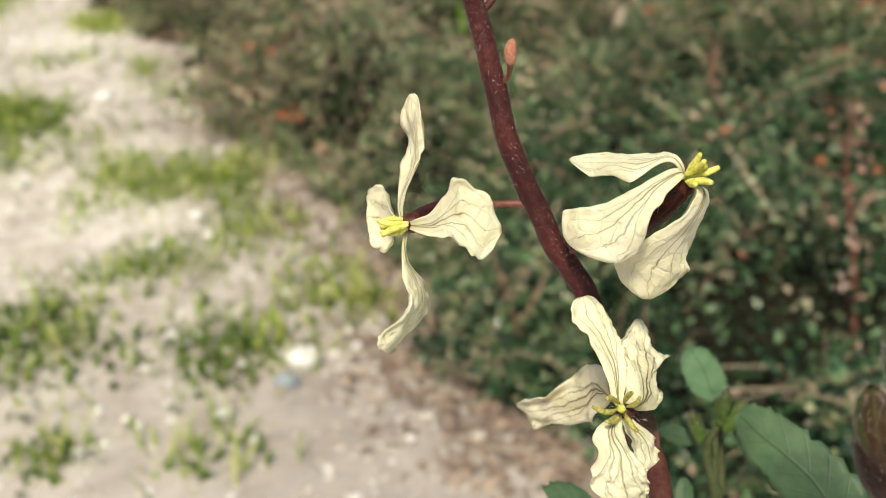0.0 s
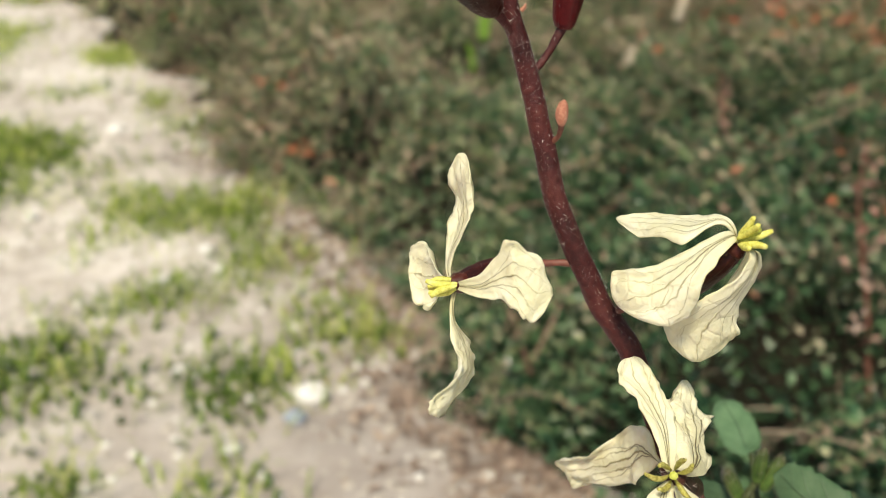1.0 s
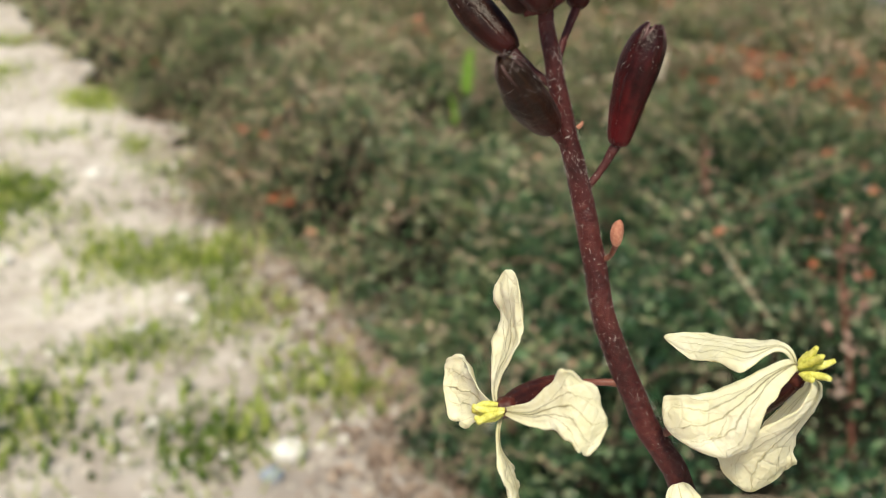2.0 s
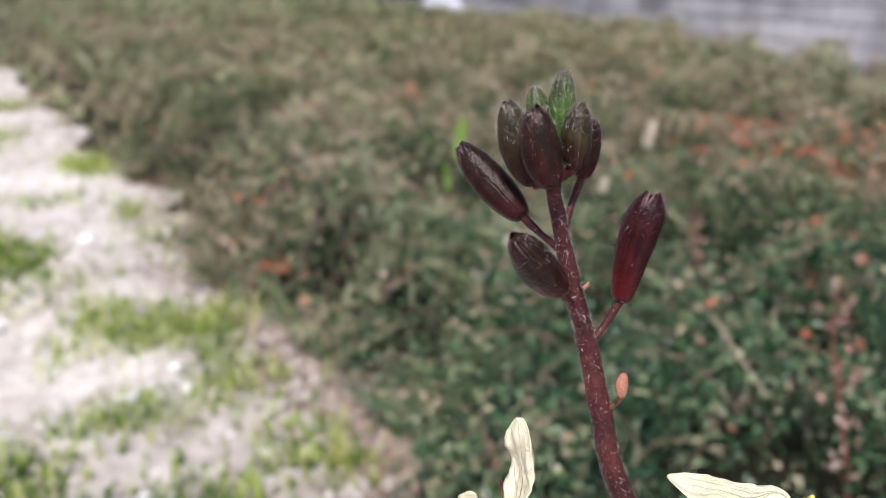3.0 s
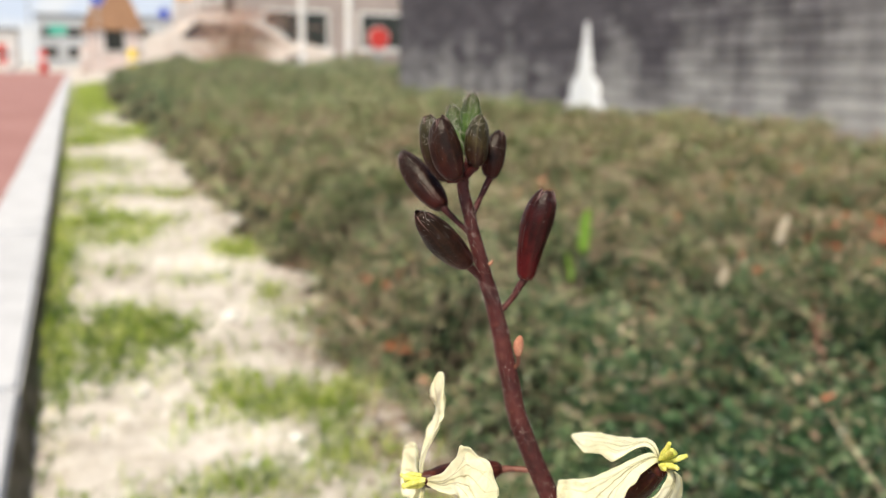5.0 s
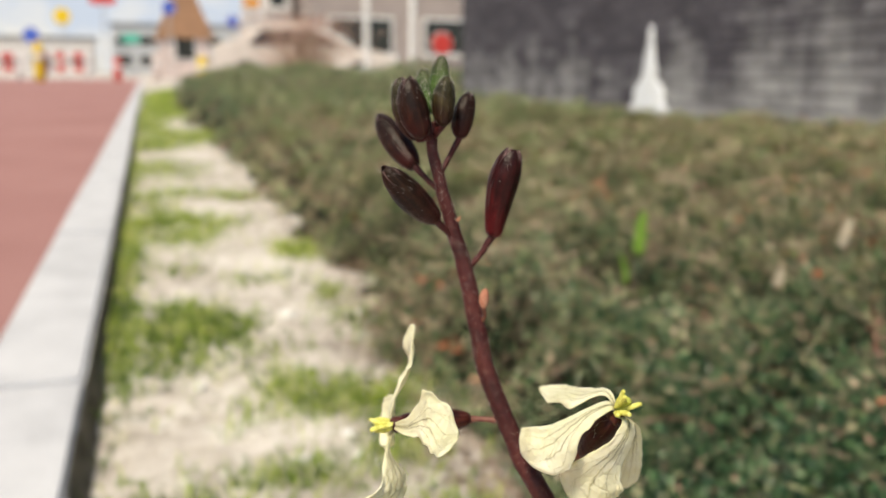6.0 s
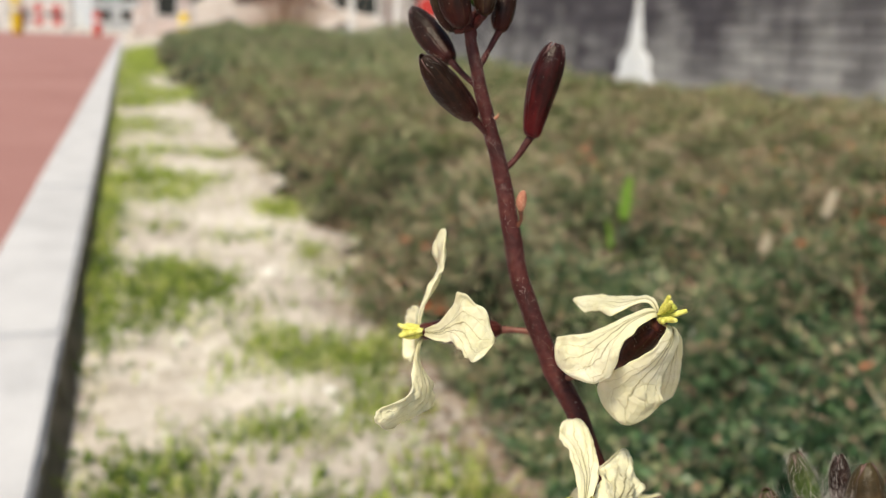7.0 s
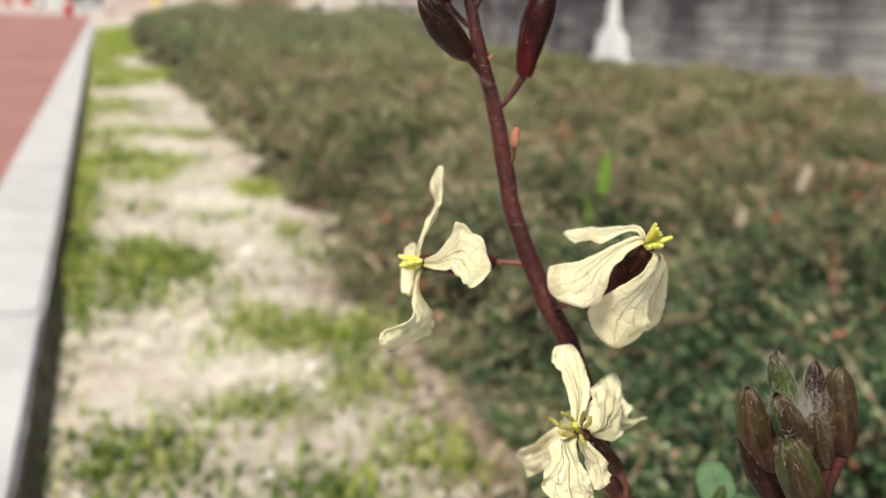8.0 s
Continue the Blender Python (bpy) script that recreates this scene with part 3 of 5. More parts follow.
def block(name, lo, hi, mat, parent=None, label="", bevel=0.0, segs=1):
    bm = bmesh.new()
    bmesh.ops.create_cube(bm, size=1)
    for v in bm.verts:
        v.co = Vector([a + (c + 0.5) * (b - a) for c, a, b in zip(v.co, lo, hi)])
    if bevel:
        bmesh.ops.bevel(bm, geom=list(bm.edges), offset=bevel, segments=segs, affect="EDGES")
    bm.verts.ensure_lookup_table()
    bm.verts.index_update()
    v, f = [tuple(q.co) for q in bm.verts], [[q.index for q in p.verts] for p in bm.faces]
    bm.free()
    return put(name, v, f, mat, parent, label, smooth=False)


def kerb_shade_strip():
    """Earth banked against the kerb's foot, of uneven width; the kerb's shade is put into its dark colour."""
    ys, n = np.linspace(-0.6, 9.0, 500), 7
    verts = []
    for y in ys:
        wide = 0.020 + 0.010 * noise.noise(Vector((y * 9, 2.0, 5))) + 0.006 * noise.noise(Vector((y * 31, 1.0, 5)))
        for i in range(n):
            t = i / (n - 1)
            x = -0.0732 + wide * t
            verts.append((x, y, soil_height(x, y) + 0.038 * (1 - t) ** 1.9 + 0.002 * noise.noise(Vector((x * 90, y * 90, 3))) - 0.004 * t))
    faces = [(j * n + i, j * n + i + 1, (j + 1) * n + i + 1, (j + 1) * n + i) for j in range(len(ys) - 1) for i in range(n - 1)]
    return tagged(put("kerb_shaded_soil", verts, faces, SHADED_EARTH), "earth along the foot of the kerb, darkened with the kerb's shade", "soil", kind="stuff")


ground = build_ground()
kerb_shade_strip()
path = tagged(block("path", (-7, -6, -0.08), (-0.192, 40, 0.034), PATH_RED), "worn red asphalt cycle path beside the kerb", "path", kind="structure")
road = tagged(block("road", (-40, 40.02, -0.06), (40, 75, 0.02), PAVING), "pale paved street crossing in the distance", "road", kind="structure")
kerb = tagged(block("kerb", (-0.186, -6, -0.10), (-0.077, 40, 0.030), KERB), "pale grey concrete kerb along the planting strip", "kerb", kind="structure")
_stone = block("kerb_stone", (-0.191, -5.998, -0.06), (-0.073, -5.002, 0.040), KERB, kerb, bevel=0.006, segs=2)
for i in range(1, 46):
    o = _stone.copy()
    scene.collection.objects.link(o)
    o.location = (0.0015 * math.sin(i * 2.3), i * 1.0, 0.0012 * math.sin(i * 1.7))


# ---- stones ----
def pebble(g, x, y, size, flat=0.6, z=None):
    """Twelve-cornered stone with pushed corners, half sunk."""
    p = (1 + 5 ** 0.5) / 2
    base = np.array([(-1, p, 0), (1, p, 0), (-1, -p, 0), (1, -p, 0), (0, -1, p), (0, 1, p), (0, -1, -p), (0, 1, -p), (p, 0, -1), (p, 0, 1), (-p, 0, -1), (-p, 0, 1)]) / 1.9
    f = [(0, 11, 5), (0, 5, 1), (0, 1, 7), (0, 7, 10), (0, 10, 11), (1, 5, 9), (5, 11, 4), (11, 10, 2), (10, 7, 6), (7, 1, 8), (3, 9, 4), (3, 4, 2), (3, 2, 6), (3, 6, 8), (3, 8, 9),
         (4, 9, 5), (2, 4, 11), (6, 2, 10), (8, 6, 7), (9, 8, 1)]
    v = base * g.uniform(0.75, 1.2, (12, 1))
    a = g.uniform(0, 6.28)
    rot = np.array(((math.cos(a), -math.sin(a), 0), (math.sin(a), math.cos(a), 0), (0, 0, 1)))
    v = v @ rot.T * (size / 2 * np.array((1.0, g.uniform(0.65, 1.0), flat)))
    return v + (x, y, (soil_height(x, y) if z is None else z) + size * flat * 0.2), f


def gravel(name, count, sizes, label, seed, mat=STONE):
    g = np.random.default_rng(seed)
    verts, faces = [], []
    for _ in range(count):
        y = 0.2 + g.exponential(0.9)
        x = g.uniform(-0.05, 0.34)
        v, f = pebble(g, x, y, g.uniform(*sizes) * (1 + 0.15 * y))
        k = len(verts) * 12
        verts.append(v)
        faces += [tuple(i + k for i in q) for q in f]
    return tagged(put(name, np.vstack(verts), faces, mat, smooth=True), label, "gravel", kind="stuff")


gravel("gravel", 2600, (0.002, 0.007), "small pale stones lying loose on bare soil", 3)
gravel("gravel", 420, (0.003, 0.009), "scattered small white stones on bare soil", 4, CHALK)
_g = np.random.default_rng(11)
for x, y, size, mat, label in ((0.052, 1.044, 0.024, CHALK, "round white stone on sandy soil"), (0.188, 0.543, 0.032, CHALK, "white shell-like stone beside grass"),
                               (0.112, 0.628, 0.016, CHALK, "small white stone on bare soil"), (0.117, 0.511, 0.018, CHALK, "white stone near a grass tuft"),
                               (0.038, 0.517, 0.010, CHALK, "tiny white stone on bare soil"), (0.168, 0.520, 0.022, BLUE_STONE, "blue-grey stone beside a white stone"),
                               (0.253, 0.394, 0.014, STONE, "beige stone on bare soil"), (0.234, 0.428, 0.012, STONE, "beige stone on bare soil"),
                               (0.139, 0.800, 0.020, CHALK, "white stone between grass tufts"), (0.195, 0.842, 0.022, CHALK, "white stone between grass tufts"),
                               (0.195, 0.797, 0.018, CHALK, "white stone between grass tufts"), (0.206, 1.336, 0.035, CHALK, "broad white stone near the shrubs")):
    v, f = pebble(_g, x, y, size)
    tagged(put("pebble", v, f, mat), label, "stone", "loose white stones")


# ---- grass and weeds ----
# x, y, radius across, radius along, share of blades
TUFTS = [(0.150, 0.585, 0.055, 0.045, 0.75), (0.186, 0.760, 0.075, 0.035, 0.4), (0.200, 0.950, 0.085, 0.05, 0.9), (0.010, 0.690, 0.06, 0.07, 0.9), (0.005, 0.520, 0.022, 0.022, 0.5),
         (0.098, 0.474, 0.03, 0.025, 0.35), (0.250, 0.640, 0.035, 0.05, 0.5), (0.020, 1.220, 0.075, 0.14, 1.3), (-0.045, 1.20, 0.02, 0.25, 0.7), (0.070, 2.10, 0.085, 0.16, 1.0),
         (-0.040, 1.85, 0.025, 0.35, 0.8), (0.300, 1.870, 0.05, 0.09, 0.6), (0.205, 1.600, 0.06, 0.05, 0.4), (0.130, 2.85, 0.12, 0.10, 0.5), (0.110, 0.775, 0.05, 0.03, 0.4),
         (0.02, 2.6, 0.05, 0.3, 0.6), (0.05, 3.6, 0.12, 0.3, 0.8), (0.15, 5.4, 0.16, 0.5, 1.0), (0.0, 7.0, 0.10, 1.2, 0.9), (0.18, 9.5, 0.16, 1.6, 1.2), (0.25, 13.0, 0.2, 2.5, 1.2),
         (0.06, 1.72, 0.04, 0.05, 0.3), (0.16, 1.18, 0.05, 0.05, 0.25), (0.24, 0.80, 0.04, 0.04, 0.35), (0.30, 1.30, 0.04, 0.12, 0.4), (0.26, 0.93, 0.03, 0.05, 0.5), (0.24, 0.86, 0.02, 0.03, 0.3), (0.27, 0.60, 0.02, 0.03, 0.3),
         (0.01, 1.25, 0.06, 0.10, 1.0), (-0.056, 1.6, 0.012, 0.5, 0.5), (-0.05, 3.5, 0.02, 0.9, 0.5), (0.07, 2.36, 0.09, 0.07, 1.0), (-0.045, 2.05, 0.025, 0.30, 0.7), (-0.045, 1.5, 0.02, 0.2, 0.7), (0.055, 1.40, 0.05, 0.06, 0.8), (0.303, 1.85, 0.04, 0.07, 0.9), (0.263, 2.73, 0.05, 0.06, 0.7), (0.335, 5.5, 0.08, 0.3, 0.8), (0.30, 1.48, 0.025, 0.05, 0.5), (0.04, 4.8, 0.10, 0.2, 1.0), (0.30, 11.0, 0.10, 2.0, 1.2), (0.50, 14.0, 0.20, 3.0, 2.0), (0.095, 1.28, 0.05, 0.07, 1.2), (0.07, 1.31, 0.05, 0.06, 0.9), (0.02, 2.32, 0.06, 0.06, 0.7), (0.18, 2.27, 0.05, 0.05, 0.5), (0.16, 1.03, 0.04, 0.04, 0.5)]


def blades(count, seed, height, width, spread=1.0, lush=1.0, thin=1.0):
    """Blades over the tufts; lush and thin weigh the dark weedy tufts and the pale grassy ones."""
    g = np.random.default_rng(seed)
    weedy = np.array([min(math.hypot(t[0] - x, t[1] - y) for x, y in ((0.150, 0.585), (0.010, 0.690), (0.005, 0.520), (0.020, 1.230), (0.095, 1.28), (0.07, 1.31), (0.02, 2.32), (-0.045, 1.20), (-0.045, 1.5), (0.055, 1.40))) < 0.03 for t in TUFTS])
    share = np.array([t[4] * (t[2] * t[3]) ** 0.5 * (0.55 if t[1] > 1.15 else 1.0) for t in TUFTS]) * np.where(weedy, lush, thin)
    pick = g.choice(len(TUFTS), count, p=share / share.sum())
    verts, faces = [], []
    for i in pick:
        x0, y0, rx, ry, _ = TUFTS[i]
        x, y = x0 + g.normal(0, rx * 0.55) * spread, y0 + g.normal(0, ry * 0.55) * spread
        if x < -0.062 or x > 0.9:
            continue
        grow = 1 + 0.12 * y
        h, w = height * g.uniform(0.4, 1.3) * grow, width * g.uniform(0.7, 1.3) * grow
        a = g.uniform(0, 6.28)
        out = np.array((math.cos(a), math.sin(a), 0)) * h * g.uniform(0.3, 1.2)
        side = np.array((-math.sin(a), math.cos(a), 0)) * w / 2
        root = np.array((x, y, soil_height(x, y) - 0.002))
        m1, m2, tip = root + out * 0.25 + (0, 0, h * 0.5), root + out * 0.6 + (0, 0, h * 0.85), root + out + (0, 0, h * g.uniform(0.6, 1.0))
        k = len(verts)
        verts += [root - side, root + side, m1 - side, m1 + side, m2 - side * 0.7, m2 + side * 0.7, tip]
        faces += [(k, k + 1, k + 3, k + 2), (k + 2, k + 3, k + 5, k + 4), (k + 4, k + 5, k + 6)]
    return verts, faces


v, f = blades(25000, 21, 0.020, 0.0018, 1.35, 0.5, 1.0)
tagged(put("grass", v, f, GRASS), "short yellow-green grass growing in patches on soil", "grass", kind="stuff")
v, f = blades(9500, 22, 0.011, 0.0045, 1.15, 1.2, 0.5)
tagged(put("weeds", v, f, WEED), "low broad-leaved green weeds hugging the soil", "weeds", kind="stuff")

# ---- the low shrubs ----
EDGE_Y = [-1.0, 0.0, 0.33, 0.5, 0.7, 0.9, 1.1, 1.55, 2.2, 3.7, 8.0, 22.0]
EDGE_X = [0.44, 0.34, 0.28, 0.275, 0.345, 0.335, 0.30, 0.375, 0.34, 0.33, 0.36, 0.46]
BACK_Y = [-1.0, 0.8, 1.7, 3.0, 9.2, 9.6, 22.0]
BACK_X = [1.9, 2.2, 2.5, 3.12, 3.14, 5.2, 7.0]


def clump(x, y):
    """Rise and fall of the single tufts: about -0.6 in a hollow, 0.6 on a tuft."""
    return noise.noise(Vector((x * 7.5, y * 7.5, 6))) + 0.45 * noise.noise(Vector((x * 17, y * 17, 2)))


def shrub_top(x, y):
    """Height of the shrubs' crown over a place on the ground, 0 outside them."""
    x0, x1 = np.interp(y, EDGE_Y, EDGE_X), np.interp(y, BACK_Y, BACK_X)
    x0 += 0.008 * math.sin(y * 9) + 0.008 * math.sin(y * 23 + 1) + 0.08 * noise.noise(Vector((y * 6.5, 1.3, 0))) + 0.05 * min(1.0, max(0.0, y - 1.0)) * noise.noise(Vector((y * 2.2, 3.3, 0))) + 0.12 * min(1.0, max(0.0, (y - 3) / 4)) * noise.noise(Vector((y * 0.8, 7.3, 0)))
    into = min(x - x0, (x1 - x) * 1.5, 15.6 + 0.5 * noise.noise(Vector((x * 1.3, 8.0, 0))) - y, y + 0.85 + 0.25 * noise.noise(Vector((x * 2.5, 5.1, 0))) + 0.06 * noise.noise(Vector((x * 9, 2.1, 0))))
    if into <= 0:
        return 0.0
    k = min(1.0, into / 0.15)
    k = k * k * (3 - 2 * k)
    h = 0.138 + 0.05 * noise.noise(Vector((x * 2.3, y * 2.3, 3))) + 0.075 * clump(x, y)
    h += 0.07 * min(1, max(0, (y - 4) / 5)) + 0.32 * min(1, max(0, (y - 9) / 4)) * min(1, 0.3 + into * 0.7) * (0.75 + 0.5 * noise.noise(Vector((x * 1.1, y * 0.5, 4)))) + 0.02 * noise.noise(Vector((x * 0.9, y * 0.9, 9)))
    return 0.02 + (h - 0.02) * k


def relief(x0, x1, y0, y1, step):
    xs, ys = np.arange(x0, x1 + step, step), np.arange(y0, y1 + step, step)
    return x0, y0, step, np.array([[shrub_top(x, y) for x in xs] for y in ys]), np.array([[clump(x, y) for x in xs] for y in ys])


RELIEF = (relief(0.15, 3.25, -0.95, 5.05, 0.016), relief(0.15, 7.05, 2.5, 22.05, 0.06))


def reading(x, y, far):
    """Crown height and tuft value at many places at once."""
    x0, y0, step, high, tuft = RELIEF[1 if far else 0]
    i, j = (np.asarray(x) - x0) / step, (np.asarray(y) - y0) / step
    i, j = np.clip(i, 0, high.shape[1] - 1.001), np.clip(j, 0, high.shape[0] - 1.001)
    a, b = i.astype(int), j.astype(int)
    s, t = i - a, j - b
    return [k[b, a] * (1 - s) * (1 - t) + k[b, a + 1] * s * (1 - t) + k[b + 1, a] * (1 - s) * t + k[b + 1, a + 1] * s * t for k in (high, tuft)]


def crown_points(count, g, lo, hi):
    out = np.zeros((0, 3))
    while len(out) < count:
        x, y = g.uniform(lo[0], hi[0], count), g.uniform(lo[1], hi[1], count)
        h, c = reading(x, y, hi[1] > 6.0)
        # hollows lose leaves, so the near-black sheet below shows there as shade
        keep = (h > 0.012) & (g.uniform(0, 1, count) < np.clip(0.42 + 1.9 * c, 0.13, 1.0))
        out = np.vstack([out, np.stack([x, y, h], 1)[keep]])
    return out[:count]


def small_leaves(pts, size, g, depth, up=0.55):
    """Folded oval leaves, one at each point, a little below the crown's top."""
    n = len(pts)
    c = pts.copy()
    c[:, 2] -= np.minimum(g.exponential(depth, n), pts[:, 2] * 0.85)
    c[:, 2] += g.normal(0, depth * 0.35, n)
    nor = g.normal(0, 1.15, (n, 3)) * (1 - up) + np.array((0, 0, up * 1.6))
    nor /= np.linalg.norm(nor, axis=1)[:, None]
    d = np.cross(nor, g.normal(0, 1, (n, 3)))
    d /= np.linalg.norm(d, axis=1)[:, None]
    s = np.cross(nor, d)
    ln_ = (size * g.uniform(0.6, 1.35, n))[:, None]
    quads = np.stack([c - d * ln_ * 0.5, c + s * ln_ * 0.27 + nor * ln_ * 0.08, c + d * ln_ * 0.55, c - s * ln_ * 0.27 + nor * ln_ * 0.08], axis=1).reshape(-1, 3)
    k = np.arange(n) * 4
    faces = np.concatenate([np.stack([k, k + 1, k + 2], 1), np.stack([k, k + 2, k + 3], 1)])
    return quads, faces.tolist()


def twigs(pts, g, size, rad):
    verts, faces = [], []
    for x, y, h in pts:
        a = g.uniform(0, 6.28)
        out = np.array((math.cos(a), math.sin(a), 0)) * size * g.uniform(0.4, 1.0)
        root = np.array((x, y, h * 0.35)) - out * 0.5
        tip = np.array((x, y, h * g.uniform(0.8, 1.12))) + out * 0.5
        mid = (root + tip) / 2 + (0, 0, h * 0.18)
        k = len(verts)
        for p, r in ((root, rad), (mid, rad * 0.8), (tip, rad * 0.4)):
            for q in range(3):
                b = q * 2.094
                verts.append(p + (math.cos(b) * r, math.sin(b) * r, 0.4 * r * math.sin(b + 1)))
        faces += [(k + i * 3 + q, k + i * 3 + (q + 1) % 3, k + i * 3 + 3 + (q + 1) % 3, k + i * 3 + 3 + q) for i in range(2) for q in range(3)]
    return verts, faces


def shoots(pts, g, tall):
    """Arching shoots with two rows of small leaves, standing out of the crown."""
    verts, faces = [], []
    for x, y, h in pts:
        a = g.uniform(0, 6.28)
        out = np.array((math.cos(a), math.sin(a), 0))
        side = np.array((-out[1], out[0], 0))
        size = tall * g.uniform(0.5, 1.3)
        root = np.array((x, y, h * 0.9 - size * 0.35))
        for i in range(8):
            t = (i + 1) / 8
            c = root + out * size * 0.75 * t ** 1.5 + (0, 0, size * (t - 0.35 * t * t))
            leaf = size * 0.20 * (1.15 - 0.5 * t)
            for s in (-1, 1):
                d = side * s * 0.8 + out * 0.5 + np.array((0, 0, 0.45)) + g.normal(0, 0.2, 3)
                w = np.cross(d, (0.2, 0.1, 1.0)) * 0.28
                k = len(verts)
                verts += [c, c + (d * 0.5 + w) * leaf, c + d * leaf, c + (d * 0.5 - w) * leaf]
                faces.append((k, k + 1, k + 2, k + 3))
    return verts, faces


def build_shrubs():
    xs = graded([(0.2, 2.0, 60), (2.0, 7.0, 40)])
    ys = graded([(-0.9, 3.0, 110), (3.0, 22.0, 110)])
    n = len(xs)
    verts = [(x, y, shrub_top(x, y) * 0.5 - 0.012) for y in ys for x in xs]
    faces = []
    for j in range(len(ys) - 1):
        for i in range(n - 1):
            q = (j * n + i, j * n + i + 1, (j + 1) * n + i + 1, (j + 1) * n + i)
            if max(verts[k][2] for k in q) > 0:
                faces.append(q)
    hedge = tagged(put("hedge", verts, faces, SHADED_LITTER), "low dark-green ground-cover shrubs with brown twigs and red leaves", "shrubs", kind="stuff")
    g = np.random.default_rng(5)
    for count, lo, hi, size, depth, up in ((250000, (0.2, -0.7), (2.2, 2.4), 0.0072, 0.030, 0.36), (60000, (0.24, 0.0), (0.9, 0.9), 0.0066, 0.038, 0.3), (56000, (0.2, 1.5), (3.2, 5.05), 0.015, 0.028, 0.42),
                                           (20000, (1.6, -0.95), (3.0, 2.4), 0.015, 0.028, 0.42), (4000, (0.2, -0.95), (1.9, -0.5), 0.015, 0.03, 0.42), (54000, (0.2, 4.2), (7.0, 22.0), 0.034, 0.030, 0.55)):
        pts = crown_points(count, g, lo, hi)
        # leaf sizes run into one another
        blur = g.uniform(0, 1, len(pts))
        if size < 0.0088 and hi[1] > 2:
            pts = pts[(pts[:, 1] < 1.5 + 0.9 * blur) & (pts[:, 0] < 1.6 + 0.6 * blur)]
        elif lo[1] == 1.5:
            pts = pts[(pts[:, 1] > 1.5 + 0.9 * blur) & (pts[:, 1] < 4.2 + 0.85 * blur[::-1])]
        elif lo[0] == 1.6:
            pts = pts[(pts[:, 0] > 1.6 + 0.6 * blur) & (pts[:, 1] < 1.5 + 0.9 * blur[::-1])]
        elif lo[1] == 4.2:
            pts = pts[pts[:, 1] > 4.2 + 0.85 * blur]
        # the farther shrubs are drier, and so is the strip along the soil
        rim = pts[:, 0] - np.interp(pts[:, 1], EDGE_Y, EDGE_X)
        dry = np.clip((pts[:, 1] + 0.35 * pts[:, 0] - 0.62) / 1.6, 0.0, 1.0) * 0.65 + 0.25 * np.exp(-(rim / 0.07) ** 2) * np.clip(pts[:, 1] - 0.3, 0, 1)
        # tufts get more pale leaves, hollows fewer: light and shade put into leaf colour
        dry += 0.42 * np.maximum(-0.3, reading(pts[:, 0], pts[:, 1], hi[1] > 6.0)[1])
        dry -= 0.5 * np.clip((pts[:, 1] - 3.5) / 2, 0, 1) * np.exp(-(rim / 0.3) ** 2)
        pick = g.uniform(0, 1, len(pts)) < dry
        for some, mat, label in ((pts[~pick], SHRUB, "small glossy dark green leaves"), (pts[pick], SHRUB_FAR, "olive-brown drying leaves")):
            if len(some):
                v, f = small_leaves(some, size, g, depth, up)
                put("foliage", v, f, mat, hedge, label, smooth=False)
    for count, lo, hi, tall, mat, label in ((1500, (0.2, -0.3), (1.9, 2.0), 0.065, SHRUB_FAR, "feathery olive and tan shoots"), (1300, (0.2, -0.3), (1.9, 2.0), 0.060, SHRUB, "feathery green shoots"),
                                            (1500, (0.2, -0.3), (2.2, 2.4), 0.060, TWIG, "feathery dry pale shoots"), (2600, (0.2, 1.8), (3.2, 5.0), 0.10, SHRUB_FAR, "feathery olive and tan shoots"),
                                            (1100, (0.2, 1.8), (3.2, 5.0), 0.09, TWIG, "feathery dry pale shoots")):
        pts = crown_points(count, g, lo, hi)
        if mat is not SHRUB:
            pts = pts[g.uniform(0, 1, len(pts)) < np.clip((pts[:, 1] + 0.35 * pts[:, 0] - 0.45) / 0.7, 0.12, 1.0)]
        v, f = shoots(pts, g, tall)
        put("shoots", v, f, mat, hedge, label, smooth=False)
    v, f = twigs(crown_points(7000, g, (0.2, -0.3), (2.4, 2.6)), g, 0.06, 0.0006)
    put("twigs", v, f, TWIG, hedge, "thin tan and brown twigs", smooth=False)
    v, f = twigs(crown_points(9000, g, (0.2, 2.6), (5.0, 14.0)), g, 0.16, 0.0020)
    put("twigs", v, f, TWIG, hedge, smooth=False)
    # long arching branches that lie on the crown
    for count, lo, hi, size, rad, mat, label in ((420, (0.24, -0.2), (1.7, 1.6), 0.085, 0.0007, RED_TWIG, "reddish-brown arching branches"), (420, (0.24, -0.2), (1.9, 2.0), 0.10, 0.0007, TWIG, "pale tan arching branches"),
                                                 (180, (0.3, 1.4), (3.0, 5.0), 0.20, 0.0022, RED_TWIG, "reddish-brown arching branches")):
        verts, faces = [], []
        for x, y, h in crown_points(count, g, lo, hi):
            a, k = g.uniform(0, 6.28), len(verts)
            run = np.array((math.cos(a), math.sin(a), 0)) * size * g.uniform(0.6, 1.3)
            bend = np.array((-run[1], run[0], 0)) * g.normal(0, 0.25)
            top = np.array((x, y, h + 0.004))
            v, f = tube([top - run * 0.6 - (0, 0, size * 0.35), top - run * 0.1 + bend, top + run * 0.4 + (0, 0, size * g.uniform(-0.05, 0.16))], [rad, rad * 0.8, rad * 0.35], 7, 4)
            verts += list(v)
            faces += [tuple(i + k for i in q) for q in f]
        put("boughs", verts, faces, mat, hedge, label)
    tips = crown_points(85000, g, (0.2, -0.3), (3.0, 4.0))
    tips = tips[reading(tips[:, 0], tips[:, 1], False)[1] > -0.05]
    tips = np.array([q for q in tips if 0.3 + noise.noise(Vector((q[0] * 9, q[1] * 9, 12))) > 0.16])
